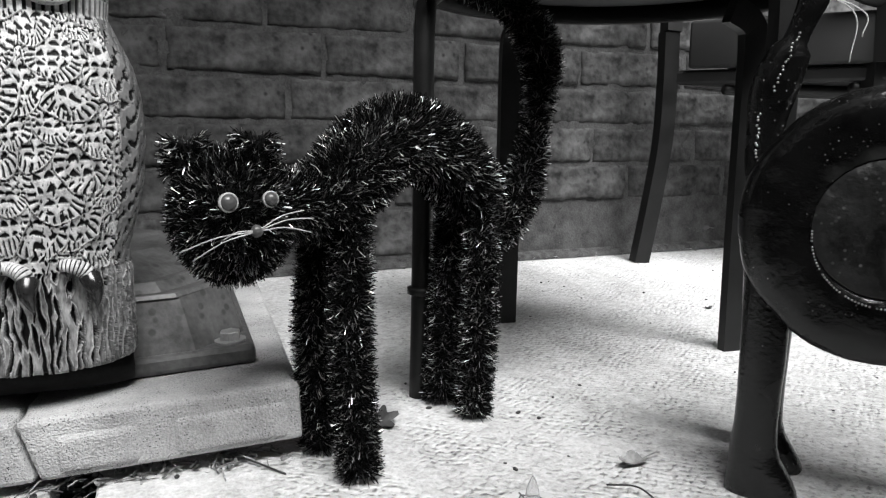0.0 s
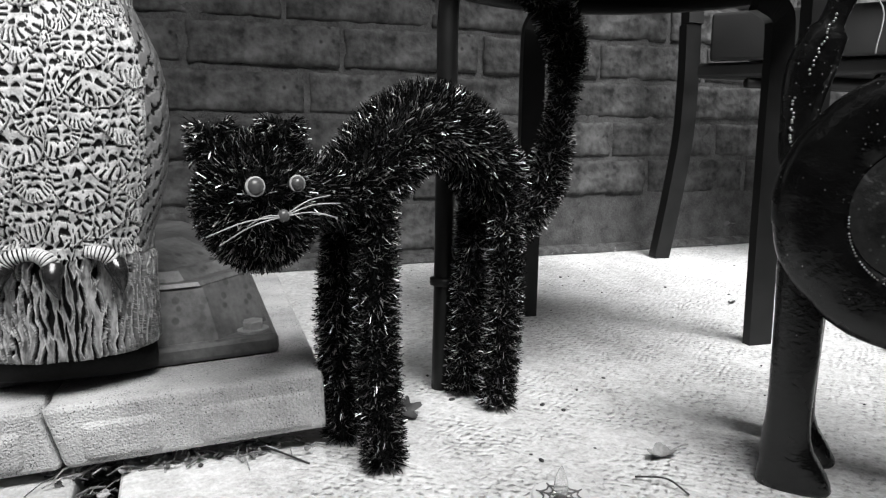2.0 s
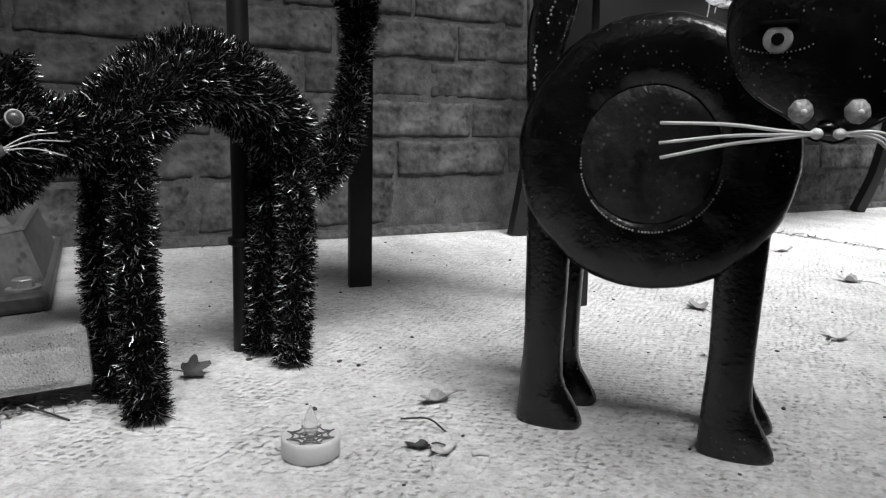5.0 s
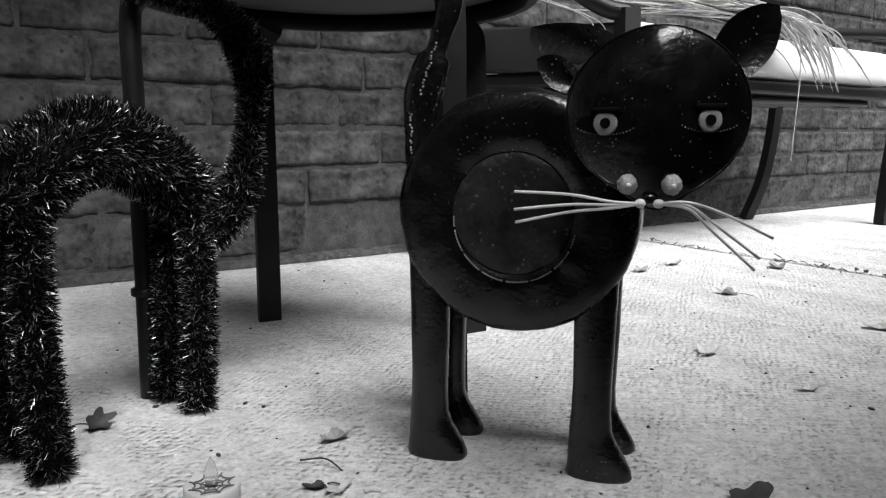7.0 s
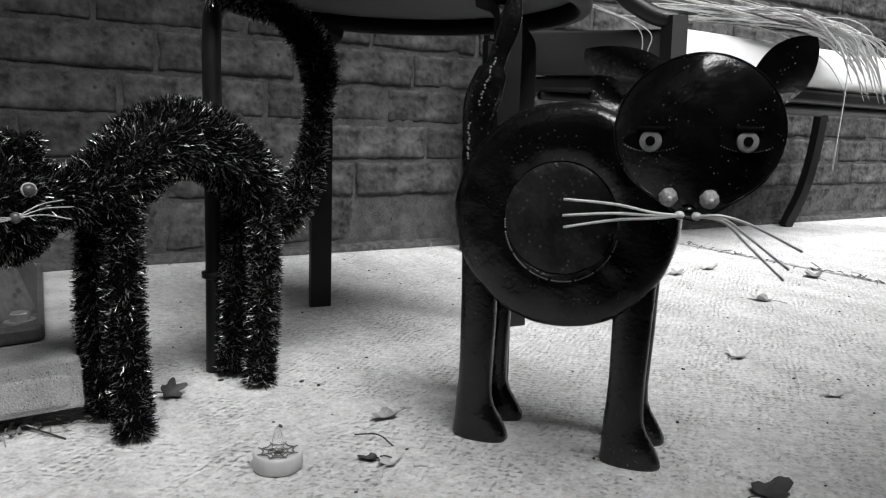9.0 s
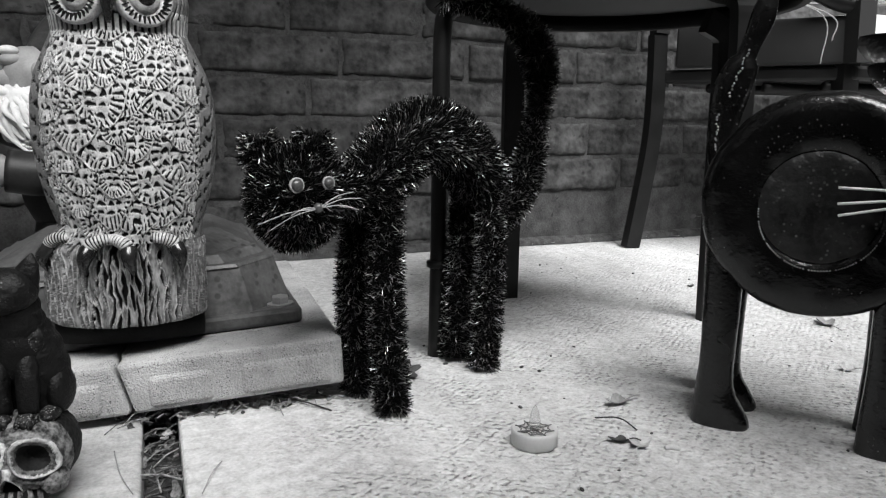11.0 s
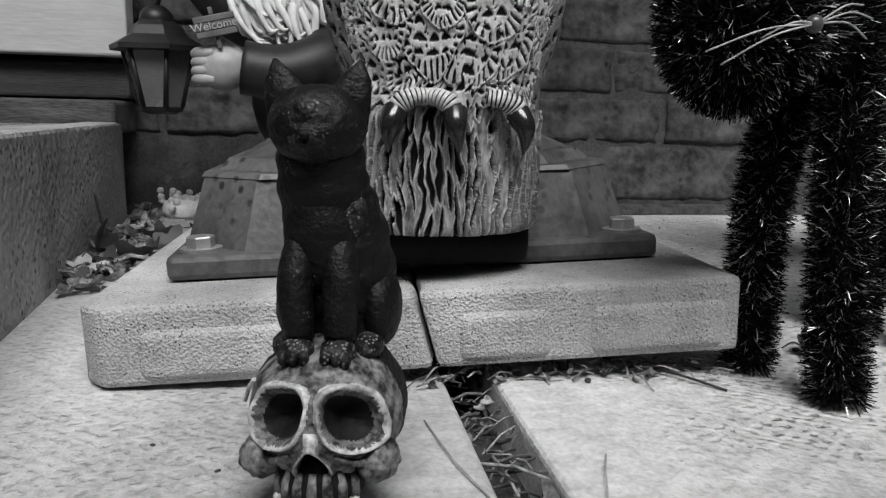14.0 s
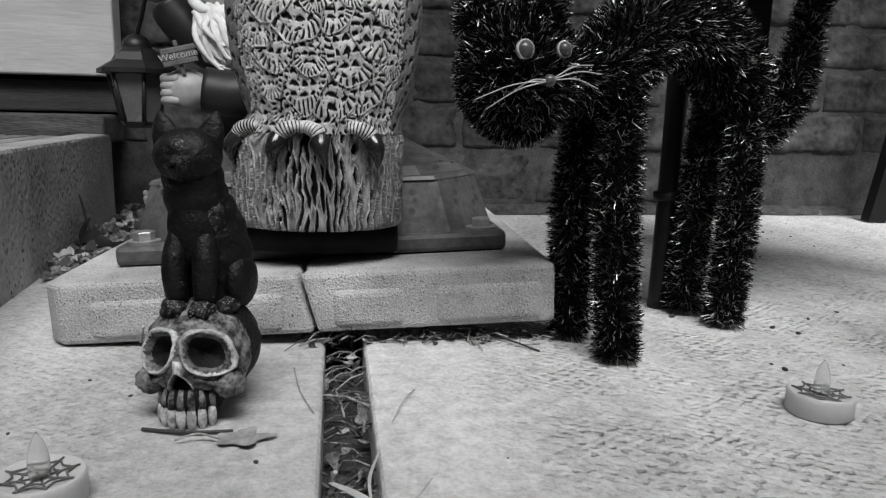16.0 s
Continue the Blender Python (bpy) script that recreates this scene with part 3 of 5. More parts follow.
                if d < 1.0:
                    best = max(best, min(1.0, 0.4 + (1 - d) * 1.6))
                elif d < 1.7:
                    rise = max(rise, 0.0013 * (1.7 - d) / 0.7)
        return best, (0.0 if best else rise)

    V = np.zeros((NZ + 1, NT, 3))
    cut = np.zeros((NZ + 1, NT))
    zone = np.zeros((NZ + 1, NT), int)
    ridge = np.zeros((NZ + 1, NT))
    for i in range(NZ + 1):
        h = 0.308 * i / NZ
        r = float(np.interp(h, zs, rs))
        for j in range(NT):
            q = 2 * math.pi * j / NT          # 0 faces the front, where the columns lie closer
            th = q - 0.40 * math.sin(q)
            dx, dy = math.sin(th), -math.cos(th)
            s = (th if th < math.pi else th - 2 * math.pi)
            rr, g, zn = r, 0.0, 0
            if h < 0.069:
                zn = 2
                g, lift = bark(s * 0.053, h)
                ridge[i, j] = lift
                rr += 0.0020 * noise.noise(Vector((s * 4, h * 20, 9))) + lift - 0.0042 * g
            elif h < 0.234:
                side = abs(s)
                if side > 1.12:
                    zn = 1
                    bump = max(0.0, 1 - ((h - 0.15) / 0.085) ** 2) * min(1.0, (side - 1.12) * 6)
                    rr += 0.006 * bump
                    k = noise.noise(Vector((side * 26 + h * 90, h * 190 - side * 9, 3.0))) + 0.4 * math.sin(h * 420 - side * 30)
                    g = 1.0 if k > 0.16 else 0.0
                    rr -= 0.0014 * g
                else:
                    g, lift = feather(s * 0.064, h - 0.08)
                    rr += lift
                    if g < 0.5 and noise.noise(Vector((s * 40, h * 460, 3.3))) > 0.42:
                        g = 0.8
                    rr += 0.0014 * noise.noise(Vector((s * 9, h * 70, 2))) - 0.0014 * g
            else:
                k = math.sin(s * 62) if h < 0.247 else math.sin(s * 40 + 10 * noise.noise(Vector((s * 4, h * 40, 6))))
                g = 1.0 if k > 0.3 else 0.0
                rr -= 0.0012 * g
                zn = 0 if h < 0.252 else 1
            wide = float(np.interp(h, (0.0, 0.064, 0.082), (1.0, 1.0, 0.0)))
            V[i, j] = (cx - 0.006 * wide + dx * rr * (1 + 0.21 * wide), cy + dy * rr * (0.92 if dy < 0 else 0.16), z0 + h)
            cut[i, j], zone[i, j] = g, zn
    verts = V.reshape(-1, 3).tolist()
    faces, mi = [], []
    for i in range(NZ):
        for j in range(NT):
            k = (j + 1) % NT
            faces.append((i * NT + j, i * NT + k, (i + 1) * NT + k, (i + 1) * NT + j))
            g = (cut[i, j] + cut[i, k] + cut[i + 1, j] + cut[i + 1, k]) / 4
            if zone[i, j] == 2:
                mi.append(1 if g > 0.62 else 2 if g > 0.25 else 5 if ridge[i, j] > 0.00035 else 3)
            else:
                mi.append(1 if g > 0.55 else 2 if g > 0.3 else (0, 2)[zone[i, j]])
    faces.append(tuple(reversed(range(NT))))
    mi.append(1)
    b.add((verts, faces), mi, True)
    # ridged toes and long dark claws
    for a in (-1.12, -0.42, 0.05, 0.60):
        f = Vector((math.sin(a) * 1.12, -math.cos(a) * 0.95, 0))
        base = Vector((cx, cy, z0 + 0.0655))
        lean = Vector((math.cos(a), math.sin(a), 0)) * (0.0085 if a < 0 else -0.0085)
        toe = curve_pts([base + f * 0.0510 + lean * 1.7 + Vector((0, 0, 0.0090)), base + f * 0.0560 + lean + Vector((0, 0, 0.0080)), base + f * 0.0590 + lean * 0.3 + Vector((0, 0, 0.0045)), base + f * 0.0590 + Vector((0, 0, -0.002))], 22)
        m = len(toe)
        rad = [0.0056 * (0.70 + 0.30 * min(1.0, 1.6 * i / m)) * (0.90 if i % 6 < 2 else 1.0) for i in range(m)]
        v, fc = tube(toe, rad, 20)
        b.add((v, fc), [1 if (q // 20) % 6 < 2 and (q // 20) < m - 1 else 0 for q in range(len(fc))])
        claw = curve_pts([base + f * 0.0590 + Vector((0, 0, 0.001)), base + f * 0.0645 + Vector((0, 0, -0.006)), base + f * 0.0640 - lean * 0.15 + Vector((0, 0, -0.013)), base + f * 0.0615 - lean * 0.3 + Vector((0, 0, -0.0205))], 7)
        b.add(tube(claw, [0.0064 * (1 - (i / (len(claw) - 1)) ** 1.6) + 0.0003 for i in range(len(claw))], 16), 4)
    # added foot, set back under the stump; its black stands in for shadow
    v, fc = lathe([(0.0500, z0 - 0.0205), (0.0505, z0 - 0.010), (0.0500, z0 + 0.001)], 64)
    b.add(([(cx - 0.006 + p[0] * 1.21, cy + p[1] * (0.36 if p[1] < 0 else 0.10), p[2]) for p in v], fc), 1)
    # face: eye rings, eyes, beak, ear tufts
    for side in (-1, 1):
        a = side * 0.47
        c = Vector((cx + math.sin(a) * 0.052, cy - math.cos(a) * 0.049, z0 + 0.260))
        turn = Matrix.Rotation(a, 4, "Z") @ Matrix.Rotation(radians(90), 4, "X")
        ring = Matrix.Translation(c) @ turn
        b.add(lathe([(0.0215, -0.006), (0.0225, 0.002), (0.0205, 0.0055), (0.0165, 0.003), (0.0135, 0.0015)], 36), 0, True, ring)
        for q in range(30):
            w = 2 * math.pi * q / 30
            b.add(box((0.0145, -0.0006, 0.0022), (0.0205, 0.0006, 0.0054)), 1, False, ring @ Matrix.Rotation(w, 4, "Z"))
        b.add(ball((0, 0, 0), (0.0125, 0.0125, 0.006)), 0, True, ring @ Matrix.Translation((0, 0, 0.001)))
        b.add(ball((0, 0, 0), (0.0088, 0.0088, 0.0055)), 4, True, ring @ Matrix.Translation((0, 0, 0.0026)))
        b.add(tube(curve_pts([(cx + side * 0.02, cy - 0.044, z0 + 0.281), (cx + side * 0.035, cy - 0.03, z0 + 0.294), (cx + side * 0.046, cy - 0.015, z0 + 0.319)], 5), [0.009, 0.009, 0.009, 0.0085, 0.008, 0.007, 0.006, 0.005, 0.004, 0.003, 0.001], 10), 2)
    b.add(tube(curve_pts([(cx, cy - 0.048, z0 + 0.270), (cx, cy - 0.062, z0 + 0.258), (cx, cy - 0.06, z0 + 0.238)], 6), [0.006 * (1 - (i / 13) ** 2) + 0.0006 for i in range(13)], 12), 4)
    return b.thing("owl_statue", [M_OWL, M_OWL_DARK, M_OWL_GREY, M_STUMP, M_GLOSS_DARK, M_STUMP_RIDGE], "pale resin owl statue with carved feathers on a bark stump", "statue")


owl()


# ---- the tinsel cat ----
def tinsel_cat():
    b = Build()
    rnd = random.Random(11)
    legs = [((0.126, 0.621, 0.004), (0.122, 0.630, 0.10), (0.124, 0.640, 0.205)), ((0.104, 0.676, 0.004), (0.100, 0.670, 0.10), (0.108, 0.660, 0.205)),
            ((0.240, 0.709, 0.004), (0.247, 0.715, 0.10), (0.246, 0.722, 0.20)), ((0.221, 0.750, 0.004), (0.226, 0.750, 0.10), (0.230, 0.742, 0.20))]
    limbs = []
    for q in legs:
        limbs.append((curve_pts(q, 14), lambda t: 0.0105, 0.0095))
    spine = curve_pts([(0.100, 0.640, 0.188), (0.120, 0.650, 0.207), (0.144, 0.664, 0.231), (0.172, 0.682, 0.240), (0.203, 0.702, 0.231), (0.230, 0.722, 0.207), (0.245, 0.735, 0.190)], 14)
    limbs.append((spine, lambda t: 0.0285 - 0.004 * abs(2 * t - 1), 0.0115))
    limbs.append((curve_pts([(0.062, 0.612, 0.200), (0.085, 0.628, 0.196), (0.110, 0.645, 0.195)], 8), lambda t: 0.0175, 0.012))
    tail = curve_pts([(0.262, 0.738, 0.150), (0.286, 0.741, 0.182), (0.299, 0.744, 0.215), (0.305, 0.745, 0.250), (0.310, 0.745, 0.290), (0.306, 0.745, 0.320), (0.288, 0.745, 0.348), (0.258, 0.746, 0.365), (0.230, 0.748, 0.374), (0.205, 0.750, 0.374)], 10)
    limbs.append((tail, lambda t: 0.0105 + 0.0035 * math.sin(t * 14) * (t < 0.75) - 0.002 * t, 0.011))
    for ear in (((0.021, 0.606, 0.220), (0.019, 0.606, 0.241)), ((0.060, 0.604, 0.222), (0.061, 0.604, 0.243))):
        limbs.append((curve_pts(ear, 6), lambda t: 0.0120 - 0.003 * t, 0.0085))

    def strand(p, d, length, width, hi):
        side = d.cross(Vector((rnd.uniform(-1, 1), rnd.uniform(-1, 1), rnd.uniform(-1, 1))))
        if side.length < 1e-4:
            return
        side.normalize()
        bend = side.cross(d) * rnd.uniform(-0.25, 0.25) * length
        w = side * width * (0.40 if hi else 0.5)
        m = p + d * length * 0.55
        e = p + d * length + bend
        b.add(([p - w, p + w, m + w, m - w, e + w * 0.7, e - w * 0.7], [(0, 1, 2, 3), (3, 2, 4, 5)]), 1 if hi else 0, False)

    def fuzz(p, axis, r, length, count):
        for _ in range(count):
            a = Vector((rnd.uniform(-1, 1), rnd.uniform(-1, 1), rnd.uniform(-1, 1)))
            a -= axis * a.dot(axis)
            if a.length < 0.1:
                continue
            a.normalize()
            d = (a + axis * rnd.uniform(-0.7, 0.7) + Vector((rnd.uniform(-.5, .5), rnd.uniform(-.5, .5), rnd.uniform(-.5, .5)))).normalized()
            # about one strand in six takes the pale glint colour
            strand(p + a * r * 0.9, d, length * rnd.uniform(0.5, 1.1), rnd.uniform(0.00040, 0.00085), rnd.random() < 0.16)

    for pts, rad, length in limbs:
        n = len(pts)
        b.add(tube(pts, [rad(i / (n - 1)) for i in range(n)], 12), 2)
        for i in range(n - 1):
            axis = (pts[i + 1] - pts[i])
            seg = axis.length
            axis = axis.normalized()
            r = rad(i / (n - 1))
            count = int(seg * 2 * math.pi * (r + 0.004) * 700000)
            for _ in range(max(1, count)):
                fuzz(pts[i].lerp(pts[i + 1], rnd.random()), axis, r, length, 1)
    hc, hr = Vector((0.0455, 0.605, 0.1935)), (0.0335, 0.028, 0.0385)
    b.add(ball(hc, hr), 2)
    for _ in range(12000):
        d = Vector((rnd.gauss(0, 1), rnd.gauss(0, 1), rnd.gauss(0, 1))).normalized()
        p = hc + Vector((d.x * hr[0], d.y * hr[1], d.z * hr[2])) * 0.95
        e = (d + Vector((rnd.uniform(-.6, .6), rnd.uniform(-.6, .6), rnd.uniform(-.6, .6)))).normalized()
        strand(p, e, rnd.uniform(0.006, 0.0105), rnd.uniform(0.00040, 0.00085), rnd.random() < 0.16)
    # face: eyes, nose, whiskers
    face = Vector((0.34, -0.94, 0.05)).normalized()
    right = face.cross(Vector((0, 0, 1))).normalized() * -1
    for p, s in (((0.0435, 0.567, 0.2055), 1.0), ((0.0670, 0.573, 0.2065), 0.86)):
        at = look(p, Vector(p) - face) 
        b.add(lathe([(0.0056 * s, 0), (0.0058 * s, 0.002), (0.0050 * s, 0.0030), (0.0046 * s, 0.0022)], 24), 3, True, at)
        b.add(ball((0, 0, 0.0022), (0.0047 * s, 0.0047 * s, 0.0036)), 4, True, at)
    nose = Vector((0.0592, 0.568, 0.1885))
    b.add(ball(nose, (0.0036, 0.0034, 0.0038)), 4)
    for dx, dz in ((-0.043, -0.014), (-0.036, -0.020), (-0.02, -0.007), (0.028, 0.012), (0.034, 0.006), (0.032, -0.004)):
        e = nose + Vector((dx, 0.004 + 0.3 * max(0, dx), dz * 0.85))
        mid = nose.lerp(e, 0.5) + Vector((0, -0.004, 0.003))
        b.add(tube(curve_pts([nose + Vector((0, -0.002, 0)), mid, e], 5), 0.00045, 5), 3)
    return b.thing("tinsel_cat", [M_TINSEL, M_TINSEL_GLINT, M_TINSEL_CORE, M_BEAD, M_EYE_GREY], "black tinsel cat decoration with arched back standing on the patio", "cat decoration")


M_EYE_GREY = material("grey_plastic_eye", 0.05, 0.09, 100, 0.3, bump=0)
tinsel_cat()


# ---- the painted tin cat ----
def tin_cat():
    """Sheet-metal cat: round body, turned head, wire whiskers; one mesh. Local x runs forward, y away from its near side."""
    b = Build()
    C, RIM, EYE_P, BEAD, WIRE, PUP, DISC = range(7)
    at = pose(0.448, 0.501, 0, 0, 0, -45)
    # body: a flat drum with a pressed round in each side
    side = [(0.0, -0.0320), (0.012, -0.0321), (0.024, -0.0324), (0.034, -0.0329), (0.0420, -0.0336), (0.0428, -0.0326), (0.0438, -0.0342), (0.055, -0.0345), (0.070, -0.0342), (0.0800, -0.0332), (0.0848, -0.0295), (0.0866, -0.024), (0.0868, -0.014), (0.0868, 0.014),
            (0.0866, 0.024), (0.0848, 0.0295), (0.0800, 0.0332), (0.070, 0.0342), (0.0438, 0.0342), (0.0, 0.0320)]
    n = 72
    v, f = [], []
    for r, y in side:
        for j in range(n):
            w = 2 * math.pi * j / n
            k = 1 + 0.014 * noise.noise(Vector((math.cos(w) * 3, math.sin(w) * 3, y * 40))) + 0.007 * noise.noise(Vector((math.cos(w) * 11, math.sin(w) * 11, y * 20)))
            dent = 0.0028 * noise.noise(Vector((r * 60 * math.cos(w), r * 60 * math.sin(w), 3.0)))
            v.append((-0.0015 + r * k * math.cos(w), y + dent, 0.191 + r * k * math.sin(w)))
    for i in range(len(side) - 1):
        for j in range(n):
            k = (j + 1) % n
            f.append((i * n + j, (i + 1) * n + j, (i + 1) * n + k, i * n + k))
    b.add((v, f), [DISC if i < 4 * n else C for i in range(len(f))])
    # bead of solder round the pressed circle, on the lower side
    for q in range(64):
        w = radians(178 + q * 2.7)
        if q % 9 != 4:
            b.add(ball((0.0432 * math.cos(w), -0.0348, 0.186 + 0.0432 * math.sin(w)), (0.0007, 0.0007, 0.0007), 6, 4), RIM)
    # legs with feet
    def leg(x, y, seed):
        rows = [(0.0, -0.0175, 0.0275), (0.002, -0.0180, 0.0290), (0.006, -0.0178, 0.0284), (0.012, -0.0174, 0.0255), (0.019, -0.0170, 0.0215), (0.027, -0.0166, 0.0165), (0.036, -0.0162, 0.0135), (0.050, -0.0152, 0.0128),
                (0.070, -0.0146, 0.0132), (0.095, -0.0148, 0.0140), (0.120, -0.0152, 0.0148), (0.150, -0.0158, 0.0155), (0.158, -0.0158, 0.0155)]
        m, lv, lf = 28, [], []
        for z, x0, x1 in rows:
            mid, half = (x0 + x1) / 2, (x1 - x0) / 2
            deep = 0.0098 if z > 0.02 else 0.0115
            for j in range(m):
                w = 2 * math.pi * j / m
                c, d = math.cos(w), math.sin(w)
                k = 1 + 0.035 * noise.noise(Vector((c * 2 + seed, d * 2, z * 55)))
                k += 0.02 * noise.noise(Vector((c * 5 + seed, d * 5, z * 160)))
                lv.append((x + mid + half * k * math.copysign(abs(c) ** 0.85, c), y + deep * k * math.copysign(abs(d) ** 0.8, d), z))
        for i in range(len(rows) - 1):
            for j in range(m):
                q = (j + 1) % m
                lf.append((i * m + j, i * m + q, (i + 1) * m + q, (i + 1) * m + j))
        lf.append(tuple(reversed(range(m))))
        b.add((lv, lf), C, True)

    for x in (-0.0605, 0.0595):
        for y in (-0.0195, 0.0290):
            leg(x - (0.0055 if x < 0 else 0.0030), y, x * 90 + y * 200)
    # tail
    tail = curve_pts([(-0.066, -0.008, 0.20), (-0.076, -0.01, 0.235), (-0.075, -0.01, 0.27), (-0.064, -0.01, 0.305), (-0.054, -0.01, 0.335), (-0.050, -0.01, 0.365), (-0.058, -0.01, 0.395), (-0.074, -0.01, 0.408)], 7)
    rad = [0.0135 - 0.000 * i + 0.0015 * math.sin(i * 0.5) - (0.0002 * i if i > 20 else 0) for i in range(len(tail))]
    b.add(tube(tail, rad, 14, 0.45, up=(0, 1, 0)), C)
    for k, (i0, i1) in enumerate(((5, 12), (15, 22))):
        for q in range(16):
            t = i0 + (i1 - i0) * q / 15
            i = int(t)
            p = tail[i].lerp(tail[i + 1], t - i)
            b.add(ball((p.x + (-0.004 if k == 0 else 0.001) + RND.uniform(-.001, .001), p.y - 0.0088, p.z + RND.uniform(-.0008, .0008)), (0.0009, 0.0008, 0.0009), 6, 4), RIM)
    # head, in its own frame: x to the viewer's right, y up, z out of the face
    h = Vector((-0.6, -0.8, 0.02)).normalized()
    r = Vector((0.8, -0.6, 0)).normalized()
    u = h.cross(r).normalized()
    if u.z < 0:
        u = -u
    head = at.inverted() @ Matrix(((r.x, u.x, h.x, 0.468), (r.y, u.y, h.y, 0.391), (r.z, u.z, h.z, 0.2575), (0, 0, 0, 1)))

    def dome(x, y):
        q = (x / 0.053) ** 2 + (y / (0.0485 if y > 0 else 0.054)) ** 2
        crease = 0.0150 * max(0.0, 1 - math.sqrt(x * x + 9e-6) / 0.055)
        return 0.0160 * math.sqrt(max(0.0, 1 - q * 0.92)) + crease + 0.0006 * noise.noise(Vector((x * 90, y * 90, 2.0)))

    nr, na = 18, 72
    hv, hf = [(0, 0, dome(0, 0))], []
    for i in range(1, nr + 1):
        for j in range(na):
            w = 2 * math.pi * j / na
            s = i / nr
            ry = 0.0485 if math.sin(w) > 0 else 0.0475
            x, y = 0.0525 * s * math.cos(w), ry * s * math.sin(w)
            if y < -0.02:
                pinch = min(1.0, (-0.02 - y) / 0.03)
                y -= 0.010 * pinch * math.exp(-(x / 0.016) ** 2)
            hv.append((x, y, dome(x, y)))
    for j in range(na):
        k = (j + 1) % na
        hf.append((0, 1 + j, 1 + k))
    for i in range(nr - 1):
        for j in range(na):
            k = (j + 1) % na
            hf.append((1 + i * na + j, 1 + (i + 1) * na + j, 1 + (i + 1) * na + k, 1 + i * na + k))
    b.add((hv, hf), C, True, head)
    back = [(p[0], p[1], -0.35 * p[2] - 0.001) for p in hv]
    b.add((back, [tuple(reversed(q)) for q in hf]), C, True, head)
    ring = [Vector(hv[1 + (nr - 1) * na + j]) for j in range(na)] + [Vector(hv[1 + (nr - 1) * na])]
    v2, f2 = tube([(p.x, p.y, p.z - 0.0005) for p in ring], 0.0011, 6, caps=False, up=(0, 0, 1))
    b.add((v2, f2), C, True, head)
    b.add(tube([(0.0, 0.0, -0.004), (-0.012, -0.012, -0.03), (-0.02, -0.02, -0.05)], [0.03, 0.028, 0.026], 16), C, True, head)
    # eyes: black almond cut, pale ring, pupil
    for ex, ey in ((-0.0300, -0.0065), (0.0265, -0.0050)):
        z = dome(ex, ey)
        tilt = Matrix.Translation((ex, ey, z)) @ Matrix.Rotation(math.atan2(ex, 0.1) * 0.9, 4, "Y")
        alm = [(0.0175 * math.cos(w), 0.0065 * math.sin(w) * abs(math.sin(w)) ** 0.3, 0.0) for w in (2 * math.pi * q / 28 for q in range(28))]
        b.add((alm + [(p[0], p[1], 0.0022) for p in alm], [tuple(28 + i for i in range(28))] + [(i, (i + 1) % 28, 28 + (i + 1) % 28, 28 + i) for i in range(28)]), PUP, False, head @ tilt)
        b.add(lathe([(0.0070, 0.0022), (0.0068, 0.0030), (0.0060, 0.0033), (0.0032, 0.0033)], 28), EYE_P, True, head @ tilt)
        b.add(lathe([(0.0031, 0.0032), (0.0030, 0.0038)], 20), PUP, False, head @ tilt)
        b.add(box((-0.0090, 0.0056, 0.0004), (0.0090, 0.0092, 0.0042), 0.0014, 3), PUP, True, head @ tilt)
        for q in range(18):
            x = -0.016 + 0.032 * q / 17
            y = -0.0062 * math.sqrt(max(0, 1 - (x / 0.0178) ** 2)) - 0.0003
            b.add(ball((x, y, 0.0018), (0.0005, 0.0005, 0.0005), 6, 4), RIM, True, head @ tilt)
    # nose beads and whiskers
    for nx in (-0.0170, 0.0075):
        z = dome(nx, -0.041)
        b.add(ball((nx, -0.0415, z + 0.002), (0.0058, 0.0058, 0.0042), 32, 22, lambda d: 1 + 0.16 * noise.noise(d * 3.1)), BEAD, True, head)
        b.add(ball((nx + 0.0003, -0.0422, z + 0.0072), (0.0016, 0.0016, 0.001), 10, 8), WIRE, True, head)
    z = dome(0, -0.05) + 0.002
    b.add(ball((-0.0045, -0.050, z - 0.001), (0.0055, 0.0035, 0.003), 14, 10), C, True, head)
    for s, ends in ((-1, ((-0.0835, -0.0475, 0.004), (-0.0835, -0.0585, 0.006), (-0.0825, -0.0665, 0.006))), (1, ((0.0720, -0.0745, -0.004), (0.0640, -0.0865, 0.0), (0.0610, -0.0935, 0.002)))):
        x0 = -0.0045 + s * 0.0052
        b.add(ball((x0, -0.0525, z + 0.002), (0.0032, 0.0028, 0.0028), 12, 8), WIRE, True, head)
        for k, e in enumerate(ends):
            m1 = Vector((x0 + s * 0.016, -0.0515 - 0.0018 * k, z + 0.005))
            m2 = Vector((x0, -0.0525, z)).lerp(Vector(e), 0.55) + Vector((0, 0.0055 if s > 0 else 0.0015, 0.003))
            b.add(tube(curve_pts([(x0, -0.0525, z + 0.003), m1, m2, e], 6), 0.00095, 7), WIRE, True, head)
    # ears: cupped sheet leaves
    def ear(base1, base2, tip, bulge, backset):
        p1, p2, t = Vector(base1), Vector(base2), Vector(tip)
        nu, nv = 8, 12
        ev, ef = [], []
        for i in range(nv + 1):
            s = i / nv
            wide = (1 - s ** 3.2) ** 0.7 * (1 + 0.25 * math.sin(s * math.pi))
            for j in range(nu + 1):
                q = j / nu - 0.5
                c = (p1 + p2) / 2 * (1 - s) + t * s
                p = c + (p2 - p1) * q * wide
                p.z += -backset * s + bulge * (4 * q * q - 1) * (1 - s)
                ev.append(tuple(p))
        m = nu + 1
        for i in range(nv):
            for j in range(nu):
                ef.append((i * m + j, i * m + j + 1, (i + 1) * m + j + 1, (i + 1) * m + j))
        k0 = len(ev)
        ev += [(p[0], p[1], p[2] - 0.0015) for p in ev]
        ef += [tuple(reversed([i + k0 for i in q])) for q in ef]
